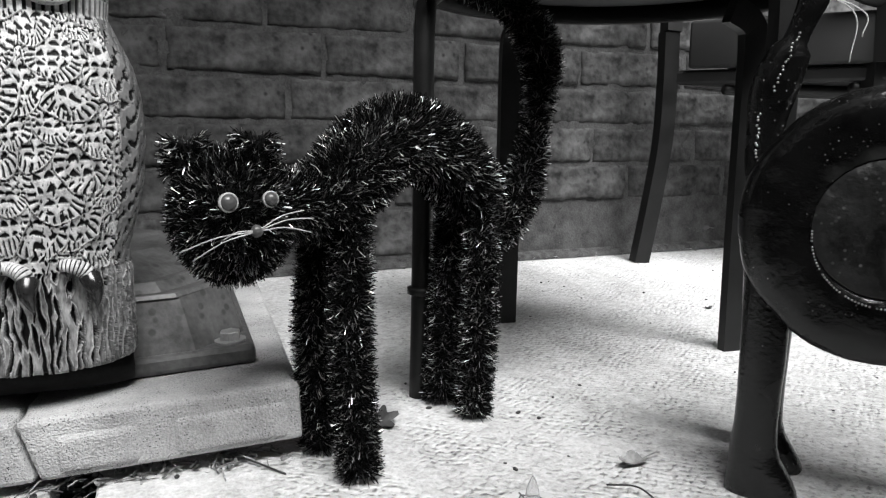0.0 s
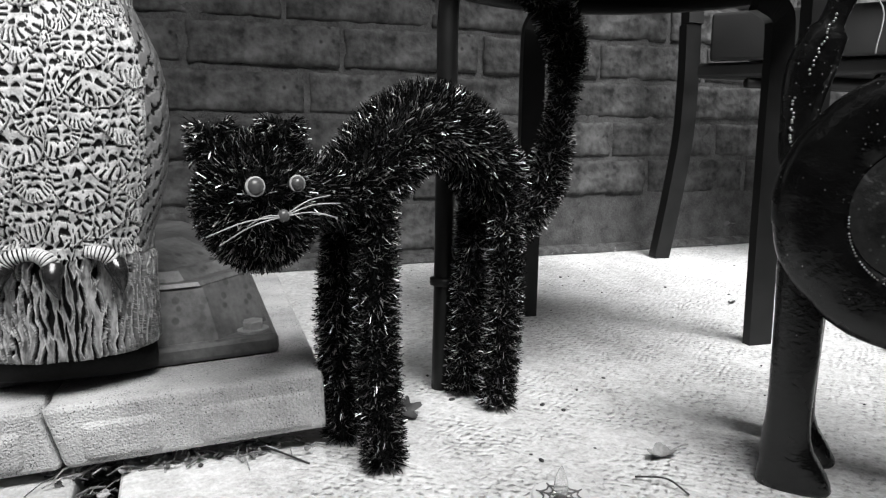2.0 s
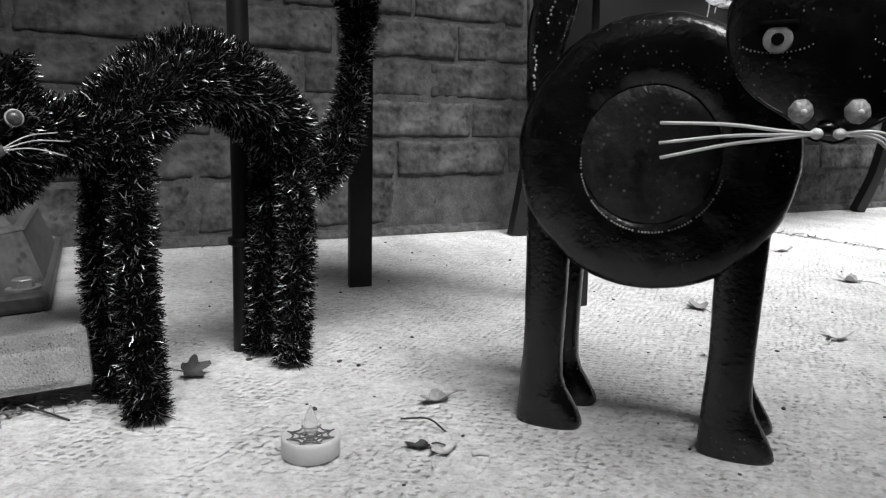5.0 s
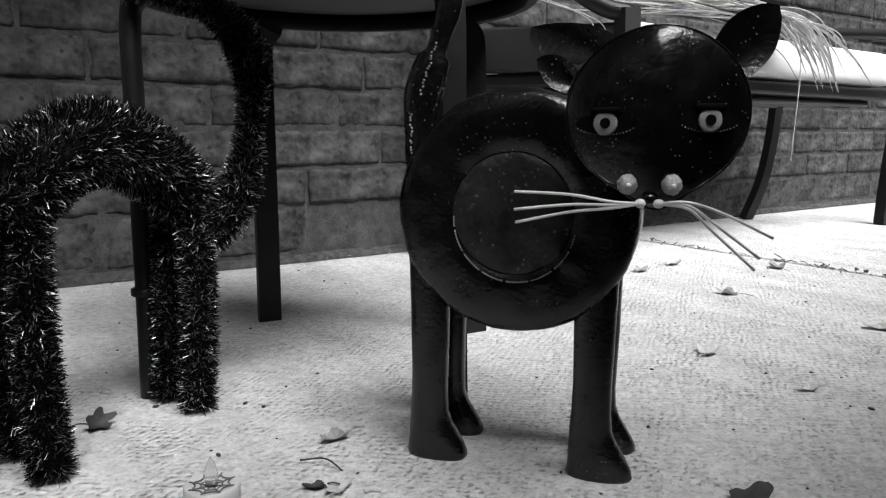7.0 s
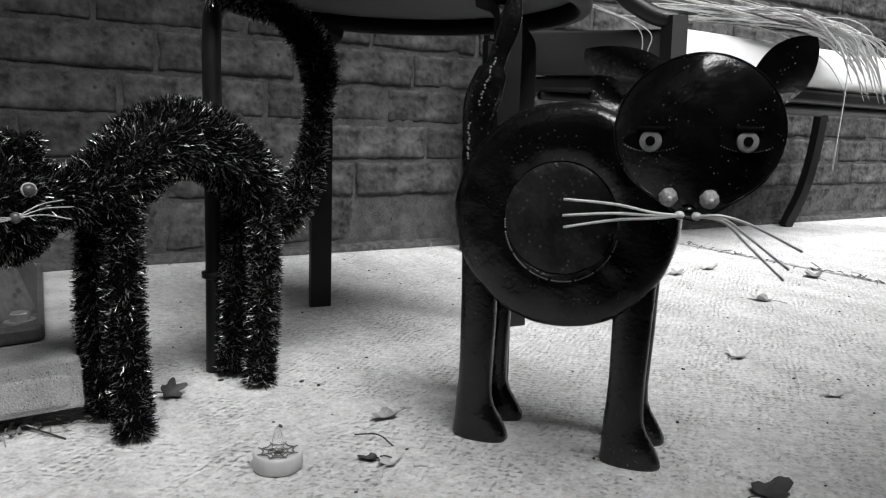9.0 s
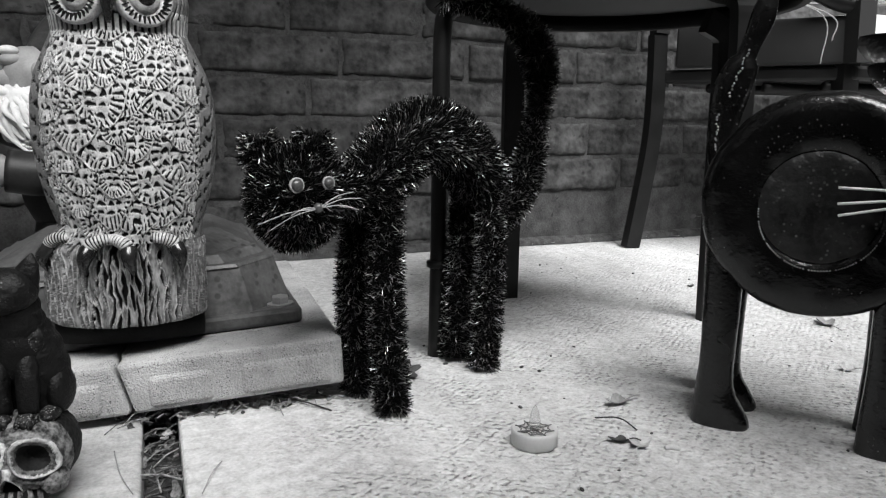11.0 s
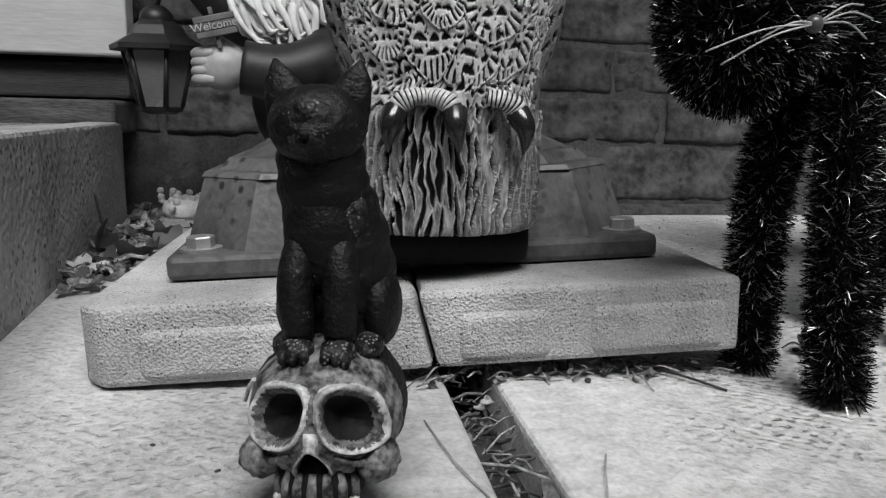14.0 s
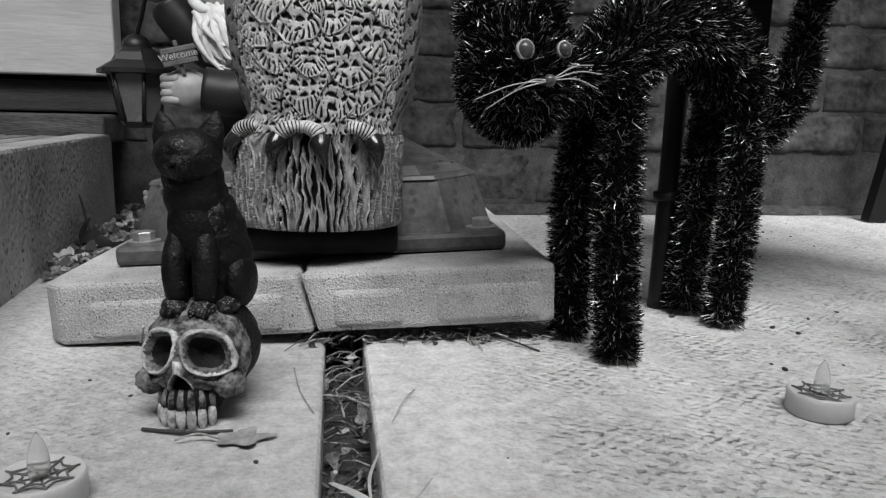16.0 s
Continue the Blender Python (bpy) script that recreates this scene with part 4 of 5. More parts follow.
        b.add((ev, ef), C, True, head)

    ear((0.029, 0.037, 0.004), (0.049, 0.018, 0.002), (0.068, 0.062, 0.0), 0.006, 0.006)
    ear((-0.022, 0.044, 0.0), (-0.046, 0.030, -0.006), (-0.076, 0.056, -0.012), 0.006, 0.012)
    ear((-0.047, 0.027, 0.0), (-0.053, 0.012, 0.0), (-0.072, 0.034, -0.004), 0.004, 0.004)
    return b.thing("tin_cat", [M_CAT, M_CAT_RIM, M_EYE, M_BEAD, M_WIRE, M_PUPIL, M_CAT_DISC], "black painted tin cat ornament with white wire whiskers", "cat ornament", at)


tin_cat()


# ---- the skull with the sitting kitten ----
def skull_kitten():
    b = Build()
    BASE, PALE, DARK, BLACK, DUST = range(5)
    # local frame: x to the viewer's right, y back, z up
    at = pose(-0.1365, 0.538, 0.0, 0, 0, -6) @ Matrix.Scale(0.93, 4)

    RX, RY, RZ, MID = 0.0325, 0.040, 0.031, Vector((0, 0.006, 0.0385))

    def socket(d):
        """Distance from the nearer eye hole, 1 on its rim: a rounded square that leans outwards."""
        out = 9.0
        for q in (-1, 1):
            x, z = (d.x - q * 0.44) * q, d.z - 0.20
            x, z = x + 0.22 * z, z + 0.16 * x
            out = min(out, ((abs(x) / 0.315) ** 2.6 + (abs(z) / 0.33) ** 2.6) ** (1 / 2.6))
        return out

    def nostril(d):
        """Distance from the nose hole, an upright drop."""
        z = (d.z + 0.33) / 0.22
        return math.hypot(d.x / (0.165 - 0.085 * max(-1.0, min(1.0, z))), z)

    def shape(d):
        k = 1.0 + 0.02 * noise.noise(d * 5) + 0.010 * noise.noise(d * 14)
        if d.y < 0:
            e, g = socket(d), nostril(d)
            if e < 1:
                k -= 0.36 * (1 - e * e) ** 0.7
            if g < 1:
                k -= 0.26 * (1 - g * g) ** 0.6
            k += 0.060 * math.exp(-((e - 1.10) / 0.11) ** 2) + 0.050 * math.exp(-((g - 1.16) / 0.14) ** 2) * (d.z < 0)
            k += 0.05 * math.exp(-(d.x / 0.10) ** 2) * math.exp(-((d.z + 0.02) / 0.12) ** 2)
            k += 0.030 * math.exp(-((d.z - 0.64 + 0.5 * abs(abs(d.x) - 0.44)) / 0.05) ** 2) * (abs(d.x) < 0.8)
        return k

    def on_face(x, z, out=1.0):
        y = -math.sqrt(max(0.05, 1 - x * x - z * z))
        return MID + Vector((x * RX, y * RY, z * RZ)) * out

    v, f = ball(MID, (RX, RY, RZ), 400, 300, shape)
    mi = []
    for q in f:
        p = sum((Vector(v[i]) for i in q), Vector()) / len(q) - MID
        d = Vector((p.x / RX, p.y / RY, p.z / RZ))
        d.normalize()
        e, g = socket(d), nostril(d)
        wear = 0.06 * noise.noise(d * 7) + 0.02 * noise.noise(d * 20)
        # the eye and nose holes are set to the dark grey
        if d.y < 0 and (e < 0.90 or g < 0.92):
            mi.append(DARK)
        elif d.y < 0 and (e < 0.99 + wear or g < 1.0):
            mi.append(BASE)
        elif d.y < 0 and (abs(e - 1.10) < 0.105 + wear or (g < 1.24 + wear and d.z < 0.02) or (abs(d.x) < 0.09 + wear and abs(d.z) < 0.12)):
            mi.append(PALE)
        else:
            # sides and back are darker than the front
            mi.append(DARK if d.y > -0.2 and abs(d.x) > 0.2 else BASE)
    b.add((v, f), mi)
    for s in (-1, 1):
        # cheekbone, with the worn arch that runs to it
        b.add(tube(curve_pts([on_face(s * 0.26, -0.20, 1.01), on_face(s * 0.46, -0.33, 1.03), on_face(s * 0.64, -0.38, 1.04)], 5), [0.0009 + 0.0001 * i for i in range(11)], 10), BASE)
        b.add(ball((s * 0.0225, -0.0155, 0.0245), (0.0095, 0.0120, 0.0082), 40, 28, lambda d: 1 + 0.16 * noise.noise(d * 3.3)), BASE)
    # upper jaw with long ridged teeth
    b.add(ball((0, -0.011, 0.0165), (0.0185, 0.0215, 0.0150), 36, 24, lambda d: 1 + 0.03 * noise.noise(d * 6)), DARK)
    teeth = []
    for k in range(7):
        a = (k - 3) * 0.32
        c = Vector((0.0180 * math.sin(a), -0.0115 - 0.0205 * math.cos(a), 0.0072))
        teeth.append(Build().add(ball(c, (0.0029, 0.0026, 0.0074), 16, 14, rot=Matrix.Rotation(-a, 3, "Z")), PALE))
        b.add(tube([c + Vector((0, 0.0004, 0.0050)), c + Vector((0, 0.0004, 0.0110)), c + Vector((-c.x * 0.12, 0.0022, 0.0165))], [0.0024, 0.0022, 0.0014], 8), BASE)
    # crack line on the cranium
    b.add(tube(curve_pts([(-0.024, -0.022, 0.058), (-0.028, -0.016, 0.052), (-0.031, -0.012, 0.045)], 4), 0.0009, 6), PALE)
    skull = b
    b = Build()
    # kitten: haunches, tapering chest, wedge-shaped head with tall ears
    o = Vector((-0.001, 0.008, 0.064))
    body = curve_pts([o + Vector((0.004, 0.014, 0.0)), o + Vector((0.004, 0.014, 0.022)), o + Vector((0.002, 0.010, 0.045)), o + Vector((-0.002, 0.003, 0.064)), o + Vector((-0.003, -0.001, 0.082))], 8)
    br = [0.0215, 0.0235, 0.0215, 0.0188, 0.0172]
    n = len(body)
    b.add(tube(body, [float(np.interp(4 * i / (n - 1), range(5), br)) * (1 + 0.03 * math.sin(i * 1.3)) for i in range(n)], 28, 0.92, up=(0, 1, 0)), BLACK)
    b.add(ball(o + Vector((-0.002, -0.004, 0.048)), (0.0155, 0.0105, 0.025), 28, 20, lambda d: 1 + 0.04 * noise.noise(d * 5)), BLACK)
    b.add(ball(o + Vector((0.0085, -0.0015, 0.054)), (0.0090, 0.0088, 0.012), 24, 18, lambda d: 1 + 0.06 * noise.noise(d * 5)), DUST)

    def face(d):
        k = 1 + 0.03 * noise.noise(d * 5)
        k *= 1 - 0.16 * max(0.0, -d.z) * abs(d.x) ** 0.5
        if d.y < -0.3 and -0.6 < d.z < 0.05:
            k += 0.10 * math.exp(-(d.x / 0.4) ** 2)
        return k * (1 + 0.08 * max(0.0, d.z) * abs(d.x))

    hc = o + Vector((-0.003, -0.005, 0.0885))
    b.add(ball(hc, (0.0195, 0.0175, 0.0175), 44, 32, face), BLACK)
    b.add(ball(hc + Vector((-0.0005, -0.0125, -0.0035)), (0.0085, 0.0068, 0.0062), 28, 20, lambda d: 1 + 0.10 * noise.noise(d * 5)), DUST)
    b.add(ball(hc + Vector((-0.0010, -0.0105, 0.0050)), (0.0075, 0.0068, 0.0085), 28, 20, lambda d: 1 + 0.10 * noise.noise(d * 5)), DUST)
    b.add(ball(hc + Vector((-0.001, -0.0195, -0.0015)), (0.0022, 0.002, 0.0016), 10, 8), BLACK)
    for s in (-1, 1):
        e = hc + Vector((s * 0.0135, 0.001, 0.0105))
        b.add(tube([e + Vector((-s * 0.003, 0.0, -0.006)), e + Vector((-s * 0.0005, 0, 0.003)), e + Vector((s * 0.0022, 0.0008, 0.010)), e + Vector((s * 0.0035, 0.001, 0.0165))], [0.0098, 0.0085, 0.0056, 0.0008], 14, 0.5, up=(0, 1, 0)), BLACK)
        leg = curve_pts([o + Vector((-0.002 + s * 0.0075, -0.004, 0.052)), o + Vector((-0.002 + s * 0.0092, -0.012, 0.026)), o + Vector((-0.001 + s * 0.0082, -0.014, 0.006))], 6)
        b.add(tube(leg, [0.002, 0.0045, 0.006, 0.0068, 0.0072, 0.0074, 0.0074, 0.0073, 0.0072, 0.007, 0.0068, 0.0066, 0.0064], 14), BLACK)
        b.add(ball(o + Vector((-0.001 + s * 0.0082, -0.018, 0.002)), (0.0072, 0.0085, 0.0058), 18, 12, lambda d: 1 + 0.12 * noise.noise(d * 5)), DUST)
        for k in (-1, 0, 1):
            b.add(ball(o + Vector((-0.001 + s * 0.0082 + k * 0.0040, -0.0245, 0.001)), (0.0023, 0.003, 0.0034), 10, 8), DUST)
        b.add(ball(o + Vector((0.003 + s * 0.0175, 0.010, 0.014)), (0.0095, 0.0165, 0.0175), 24, 16, lambda d: 1 + 0.03 * noise.noise(d * 4)), BLACK)
        b.add(ball(o + Vector((0.001 + s * 0.0165, -0.004, 0.0010)), (0.0066, 0.012, 0.0055), 24, 16, lambda d: 1 + 0.12 * noise.noise(d * 6)), DUST)
    p = empty("skull_figurine", at, "grey resin skull figurine with a black kitten sitting on top", "figurine")
    mats = [M_SKULL, M_SKULL_HI, M_SKULL_DARK, M_KITTEN, M_KITTEN_DUST]
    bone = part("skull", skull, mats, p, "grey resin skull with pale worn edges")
    for tooth in teeth:
        part("tooth", tooth, mats, bone)
    part("kitten", b, mats, p, "black worn resin kitten")
    return p


skull_kitten()


# ---- garden chair behind the cats ----
def flat_bar(pts, w, t):
    """A bar of section w x t swept along points; w lies across the y axis of the world."""
    verts, faces = [], []
    P = [Vector(p) for p in pts]
    for i, p in enumerate(P):
        d = (P[min(i + 1, len(P) - 1)] - P[max(i - 1, 0)]).normalized()
        a = d.cross(Vector((0, 1, 0))).normalized()
        c = a.cross(d).normalized()
        for sx, sy in ((-1, -1), (1, -1), (1, 1), (-1, 1)):
            verts.append(p + a * sx * w / 2 + c * sy * t / 2)
    for i in range(len(P) - 1):
        for j in range(4):
            k = (j + 1) % 4
            faces.append((i * 4 + j, i * 4 + k, (i + 1) * 4 + k, (i + 1) * 4 + j))
    n = (len(P) - 1) * 4
    faces += [(3, 2, 1, 0), (n, n + 1, n + 2, n + 3)]
    return verts, faces


def garden_chair():
    p = empty("garden_chair", pose(0.41, 0.79, 0), "dark metal garden chair with round grey seat", "chair")
    M = Matrix.Translation((-0.41, -0.79, 0))
    c = Vector((0.41, 0.79, 0))

    def leg(x, y, bar, top, wide=0.029):
        q = Vector((x, y, 0))
        inward = (c - q).normalized()
        path = [q + Vector((0, 0, 0.0)), q + Vector((0, 0, 0.12)) + inward * 0.002, q + Vector((0, 0, 0.24)) + inward * 0.003, q + Vector((0, 0, top - 0.035)) + inward * 0.004,
                q + Vector((0, 0, top - 0.012)) + inward * 0.012, q + Vector((0, 0, top)) + inward * 0.04]
        pts = curve_pts(path, 6)
        vf = flat_bar(pts, wide, 0.012) if bar else tube(pts, 0.0092, 16)
        b = Build().add(vf, 0, not bar, M)
        ob = part("leg", b, M_STEEL, p)
        return ob

    a = leg(0.206, 0.769, False, 0.376)
    part("clamp", Build().add(lathe([(0.0095, 0), (0.0122, 0.001), (0.0122, 0.007), (0.0095, 0.008)], 20), 0, True), M_STEEL, a, "dark cable clamp", at=pose(0.206 - 0.41 + 0.001, 0.769 - 0.79, 0.098))
    leg(0.377, 0.998, True, 0.376)
    leg(0.592, 0.822, True, 0.376)
    leg(0.443, 0.600, True, 0.376, 0.022)
    rim = [(0.1945, 0.3785), (0.203, 0.3785), (0.2065, 0.382), (0.2065, 0.398), (0.203, 0.4015), (0.192, 0.4015), (0.1915, 0.381)]
    part("seat_base", Build().add(lathe([(0.0, 0.3975), (0.188, 0.3975), (0.191, 0.3985), (0.0, 0.3995)], 64), 0, True), M_SEAT, p, "grey underside of the seat")
    v, f = lathe(rim + rim[:1], 72)
    part("seat_rim", Build().add((v, f[:-2]), 0, True), M_UNDER, p, "black metal seat rim")
    pad = [(0.12, 0.4018), (0.198, 0.402), (0.208, 0.407), (0.210, 0.414), (0.203, 0.425), (0.17, 0.430), (0.0, 0.432)]
    part("seat_pad", Build().add(lathe(pad, 72), 0, True), M_SEAT, p, "mid grey padded seat")
    return p


garden_chair()


# ---- garden bench with the white cushion ----
def garden_bench():
    FL, FR, BL, BR = Vector((1.07, 1.10, 0)), Vector((2.12, 1.235, 0)), Vector((0.825, 1.345, 0)), Vector((1.80, 1.46, 0))
    p = empty("garden_bench", Matrix.Translation(FL), "dark metal garden bench with a white cushion front", "bench")
    M = Matrix.Translation(-FL)

    def quad_block(a, b_, c, d, z0, z1, bevel=0.006):
        return prism([(q.x, q.y) for q in (a, b_, c, d)], z0, z1, bevel)

    def sabre(q, foot, top):
        pts = curve_pts([foot, foot.lerp(top, 0.28) + (top - foot).cross(Vector((0, 1, 0))).normalized() * 0.012, foot.lerp(top, 0.65) + (top - foot).cross(Vector((0, 1, 0))).normalized() * 0.016, top], 7)
        part("leg", Build().add(flat_bar(pts, 0.034, 0.028), 0, False, M), M_STEEL, p)

    for path in ([(0.787, 1.35, 0), (0.805, 1.35, 0.103), (0.8225, 1.35, 0.225), (0.826, 1.35, 0.336), (0.823, 1.348, 0.43)], [(1.899, 1.50, 0), (1.955, 1.50, 0.103), (1.986, 1.50, 0.221), (1.987, 1.49, 0.338)]):
        part("leg", Build().add(flat_bar(curve_pts(path, 7), 0.030, 0.024), 0, False, M), M_STEEL, p)
    sabre(FR, FR + Vector((0.0, 0.0, 0)), FR + Vector((0.10, 0.02, 0.38)))
    for q in (FL,):
        part("leg", Build().add(flat_bar([q + Vector((0.0, 0.02, 0)), q + Vector((0, 0.02, 0.38))], 0.034, 0.028), 0, False, M), M_STEEL, p)
    inset = lambda q, k: q.lerp((FL + BR) / 2, k)
    part("seat_frame", Build().add(quad_block(inset(FL, 0.01), inset(FR, 0.01), inset(BR, 0.01), inset(BL, 0.01), 0.335, 0.362), 0, False, M), M_STEEL, p)
    for k in range(3):
        a, b_ = inset(FL, 0.03).lerp(inset(BL, 0.03), 0.15 + 0.3 * k), inset(FR, 0.03).lerp(inset(BR, 0.03), 0.15 + 0.3 * k)
        part("stretcher", Build().add(tube([a + Vector((0, 0, 0.325)), b_ + Vector((0, 0, 0.325))], 0.009, 10), 0, True, M), M_STEEL, p)
    # sling side and cushion
    part("side_sling", Build().add(quad_block(BL.lerp(FL, 0.08) + Vector((0.0, -0.008, 0)), BL.lerp(FL, 0.94) + Vector((0, -0.008, 0)), BL.lerp(FL, 0.94) + Vector((0.02, 0.008, 0)), BL.lerp(FL, 0.08) + Vector((0.02, 0.008, 0)), 0.364, 0.448, 0.006), 0, True, M), M_CUSHION_SIDE, p, "mid grey fabric side")
    b = Build()
    bm_v, bm_f = quad_block(FL.lerp(FR, 0.035), FR, BR, inset(BL, 0.12), 0.366, 0.455, 0.02)
    b.add((bm_v, bm_f), 0, True, M)
    part("cushion", b, M_CUSHION, p, "sunlit white seat cushion")
    # corner post and arm
    part("corner_post", Build().add(flat_bar([FL + Vector((0.0, -0.004, 0.365)), FL + Vector((-0.004, -0.004, 0.47))], 0.036, 0.03), 0, False, M), M_CUSHION_SIDE, p, "grey corner post")
    part("arm", Build().add(tube(curve_pts([FL + Vector((0.005, 0, 0.462)), FL + Vector((-0.045, 0.02, 0.475)), FL + Vector((-0.10, 0.05, 0.52)), FL + Vector((-0.12, 0.07, 0.60)), FL + Vector((-0.12, 0.09, 0.66))], 7), 0.017, 12), 0, True, M), M_STEEL, p, "curved dark arm rest")
    part("arm", Build().add(tube(curve_pts([(1.86, 1.44, 0.36), (1.90, 1.44, 0.46), (1.98, 1.43, 0.515), (2.2, 1.43, 0.535), (2.5, 1.44, 0.55)], 6), 0.015, 12), 0, True, M), M_STEEL, p, "curved dark arm rest")
    part("back_post", Build().add(flat_bar([BL + Vector((0, 0, 0.43)), BL + Vector((0.01, 0.03, 0.62)), BL + Vector((0.02, 0.05, 0.9))], 0.03, 0.026), 0, False, M), M_STEEL, p)
    return p


garden_bench()


def straw_bundle():
    p = empty("straw_bundle", pose(1.3, 1.1, 0.46), "pale dry straw draped over the bench cushion", "straw")
    M = pose(-1.3, -1.1, -0.46)
    rnd = random.Random(21)
    for k in range(40):
        s = Vector((1.00 + rnd.uniform(0, 0.40), 1.13 + rnd.uniform(-0.05, 0.12), 0.470 + rnd.uniform(0.0, 0.05)))
        e = Vector((1.60 + rnd.gauss(0, 0.06), 1.075 + rnd.uniform(-0.03, 0.03), 0.385 + rnd.uniform(-0.05, 0.05)))
        m = s.lerp(e, 0.6)
        m.z = 0.482 + rnd.uniform(-0.008, 0.03)
        q = m.lerp(e, 0.6) + Vector((0.02, 0, 0.026))
        pts = curve_pts([s, m, q, e], 6)
        n = len(pts)
        w = rnd.uniform(0.0025, 0.0075)
        part("strand", Build().add(tube(pts, [w * (1 - 0.9 * (i / (n - 1)) ** 3) * (0.5 + min(0.5, i / 6)) for i in range(n)], 6, 0.18), 0, True, M), M_STRAW, p)
    for x, y, z in ((1.50, 1.07, 0.19), (0.98, 1.09, 0.36), (1.0, 1.09, 0.40)):
        pts = curve_pts([(x - 0.10, y + 0.05, 0.485), (x, y, 0.44), (x + 0.004, y, z)], 7)
        part("strand", Build().add(tube(pts, 0.0022, 5, 0.4), 0, True, M), M_STRAW, p)
    return p


straw_bundle()


# ---- gnome, lantern and sign beside the step ----
def gnome():
    b = Build()
    SKIN, BEARD, COAT, HAT, DARK = range(5)
    lump = lambda a, s: (lambda d: 1 + a * noise.noise(d * s))
    b.add(ball((-0.195, 1.10, 0.165), (0.075, 0.065, 0.085), 32, 22, lump(0.04, 3)), COAT)
    b.add(lathe([(0.07, 0.0), (0.072, 0.03), (0.066, 0.09), (0.06, 0.12)], 28, (-0.195, 1.10, 0.0)), DARK)
    b.add(ball((-0.225, 1.04, 0.02), (0.028, 0.045, 0.02), 20, 12), DARK)
    b.add(ball((-0.165, 1.04, 0.02), (0.028, 0.045, 0.02), 20, 12), DARK)
    # head turned to the lantern, looking up
    b.add(ball((-0.238, 1.068, 0.305), (0.037, 0.034, 0.036), 28, 20, lump(0.05, 3)), SKIN)
    b.add(ball((-0.262, 1.06, 0.300), (0.018, 0.02, 0.014), 18, 12), SKIN)
    b.add(ball((-0.274, 1.055, 0.314), (0.0125, 0.0115, 0.0105), 16, 12), SKIN)
    b.add(ball((-0.256, 1.046, 0.322), (0.014, 0.010, 0.0080), 14, 10), SKIN)
    b.add(ball((-0.226, 1.037, 0.308), (0.007, 0.006, 0.012), 14, 10), SKIN)
    # beard of lumpy locks
    rnd = random.Random(8)
    for k in range(120):
        t = rnd.random()
        x = -0.285 + 0.075 * rnd.random() + 0.02 * t
        s = Vector((x, 1.045 + rnd.uniform(-0.008, 0.012), 0.288 - 0.012 * rnd.random()))
        e = s + Vector((rnd.uniform(0.0, 0.034), rnd.uniform(-0.012, -0.002), -0.022 - 0.045 * rnd.random()))
        m = s.lerp(e, 0.5) + Vector((rnd.uniform(-0.013, 0.013), -0.008, 0))
        e2 = e + Vector((rnd.uniform(0.004, 0.014), -0.001, rnd.uniform(-0.006, 0.006)))
        pts = curve_pts([s, m, e, e2], 5)
        b.add(tube(pts, [0.0046 * (1 - 0.85 * (i / 15) ** 1.3) * (1 + 0.08 * math.sin(i * 1.3 + k)) for i in range(len(pts))], 8, 0.6, up=(0, 1, 0)), BEARD)
    b.add(ball((-0.246, 1.052, 0.260), (0.036, 0.024, 0.038), 40, 28, lump(0.22, 6)), BEARD)
    b.add(tube(curve_pts([(-0.284, 1.048, 0.300), (-0.272, 1.040, 0.286), (-0.255, 1.038, 0.281)], 5), [0.004, 0.006, 0.007, 0.007, 0.007, 0.007, 0.007, 0.006, 0.005, 0.004, 0.002], 9), BEARD)
    b.add(ball((-0.258, 1.046, 0.333), (0.012, 0.009, 0.006), 14, 10), BEARD)
    # hat
    hat = curve_pts([(-0.206, 1.090, 0.326), (-0.200, 1.092, 0.350), (-0.188, 1.096, 0.375), (-0.165, 1.102, 0.405), (-0.145, 1.106, 0.42)], 6)
    b.add(tube(hat, [0.041 * (1 - (i / len(hat)) ** 1.3) + 0.004 for i in range(len(hat))], 20), HAT)
    # raised arm, hand with curled fingers
    arm = curve_pts([(-0.225, 1.10, 0.235), (-0.275, 1.09, 0.245), (-0.305, 1.08, 0.272), (-0.322, 1.075, 0.295)], 6)
    b.add(tube(arm, [0.031 - 0.0005 * i for i in range(len(arm))], 16), COAT)
    b.add(ball((-0.333, 1.072, 0.308), (0.017, 0.012, 0.014), 18, 12), SKIN)
    for k in range(4):
        a = Vector((-0.343 - 0.003 * k, 1.066 + 0.003 * k, 0.314 + 0.003 * k))
        b.add(tube(curve_pts([a, a + Vector((-0.012, -0.004, 0.006)), a + Vector((-0.017, -0.002, -0.004 + 0.002 * k))], 4), 0.0048, 8), SKIN)
    # lower arm with fist
    arm = curve_pts([(-0.175, 1.07, 0.225), (-0.185, 1.035, 0.20), (-0.225, 1.02, 0.186), (-0.262, 1.015, 0.190)], 6)
    b.add(tube(arm, [0.030 - 0.0002 * i + 0.0004 * math.sin(i * 1.1) for i in range(len(arm))], 16), COAT)
    b.add(ball((-0.282, 1.012, 0.190), (0.027, 0.0195, 0.023), 28, 20, lump(0.05, 3)), SKIN)
    for k in range(4):
        z = 0.202 - 0.0082 * k
        b.add(tube(curve_pts([(-0.286, 1.000, z), (-0.300, 1.001, z), (-0.306, 1.010, z - 0.001)], 4), 0.0058, 12), SKIN)
    return b.thing("garden_gnome", [M_SKIN, M_BEARD, M_COAT, M_HAT, M_LANTERN], "painted garden gnome with white beard and dark coat", "gnome")


gnome()


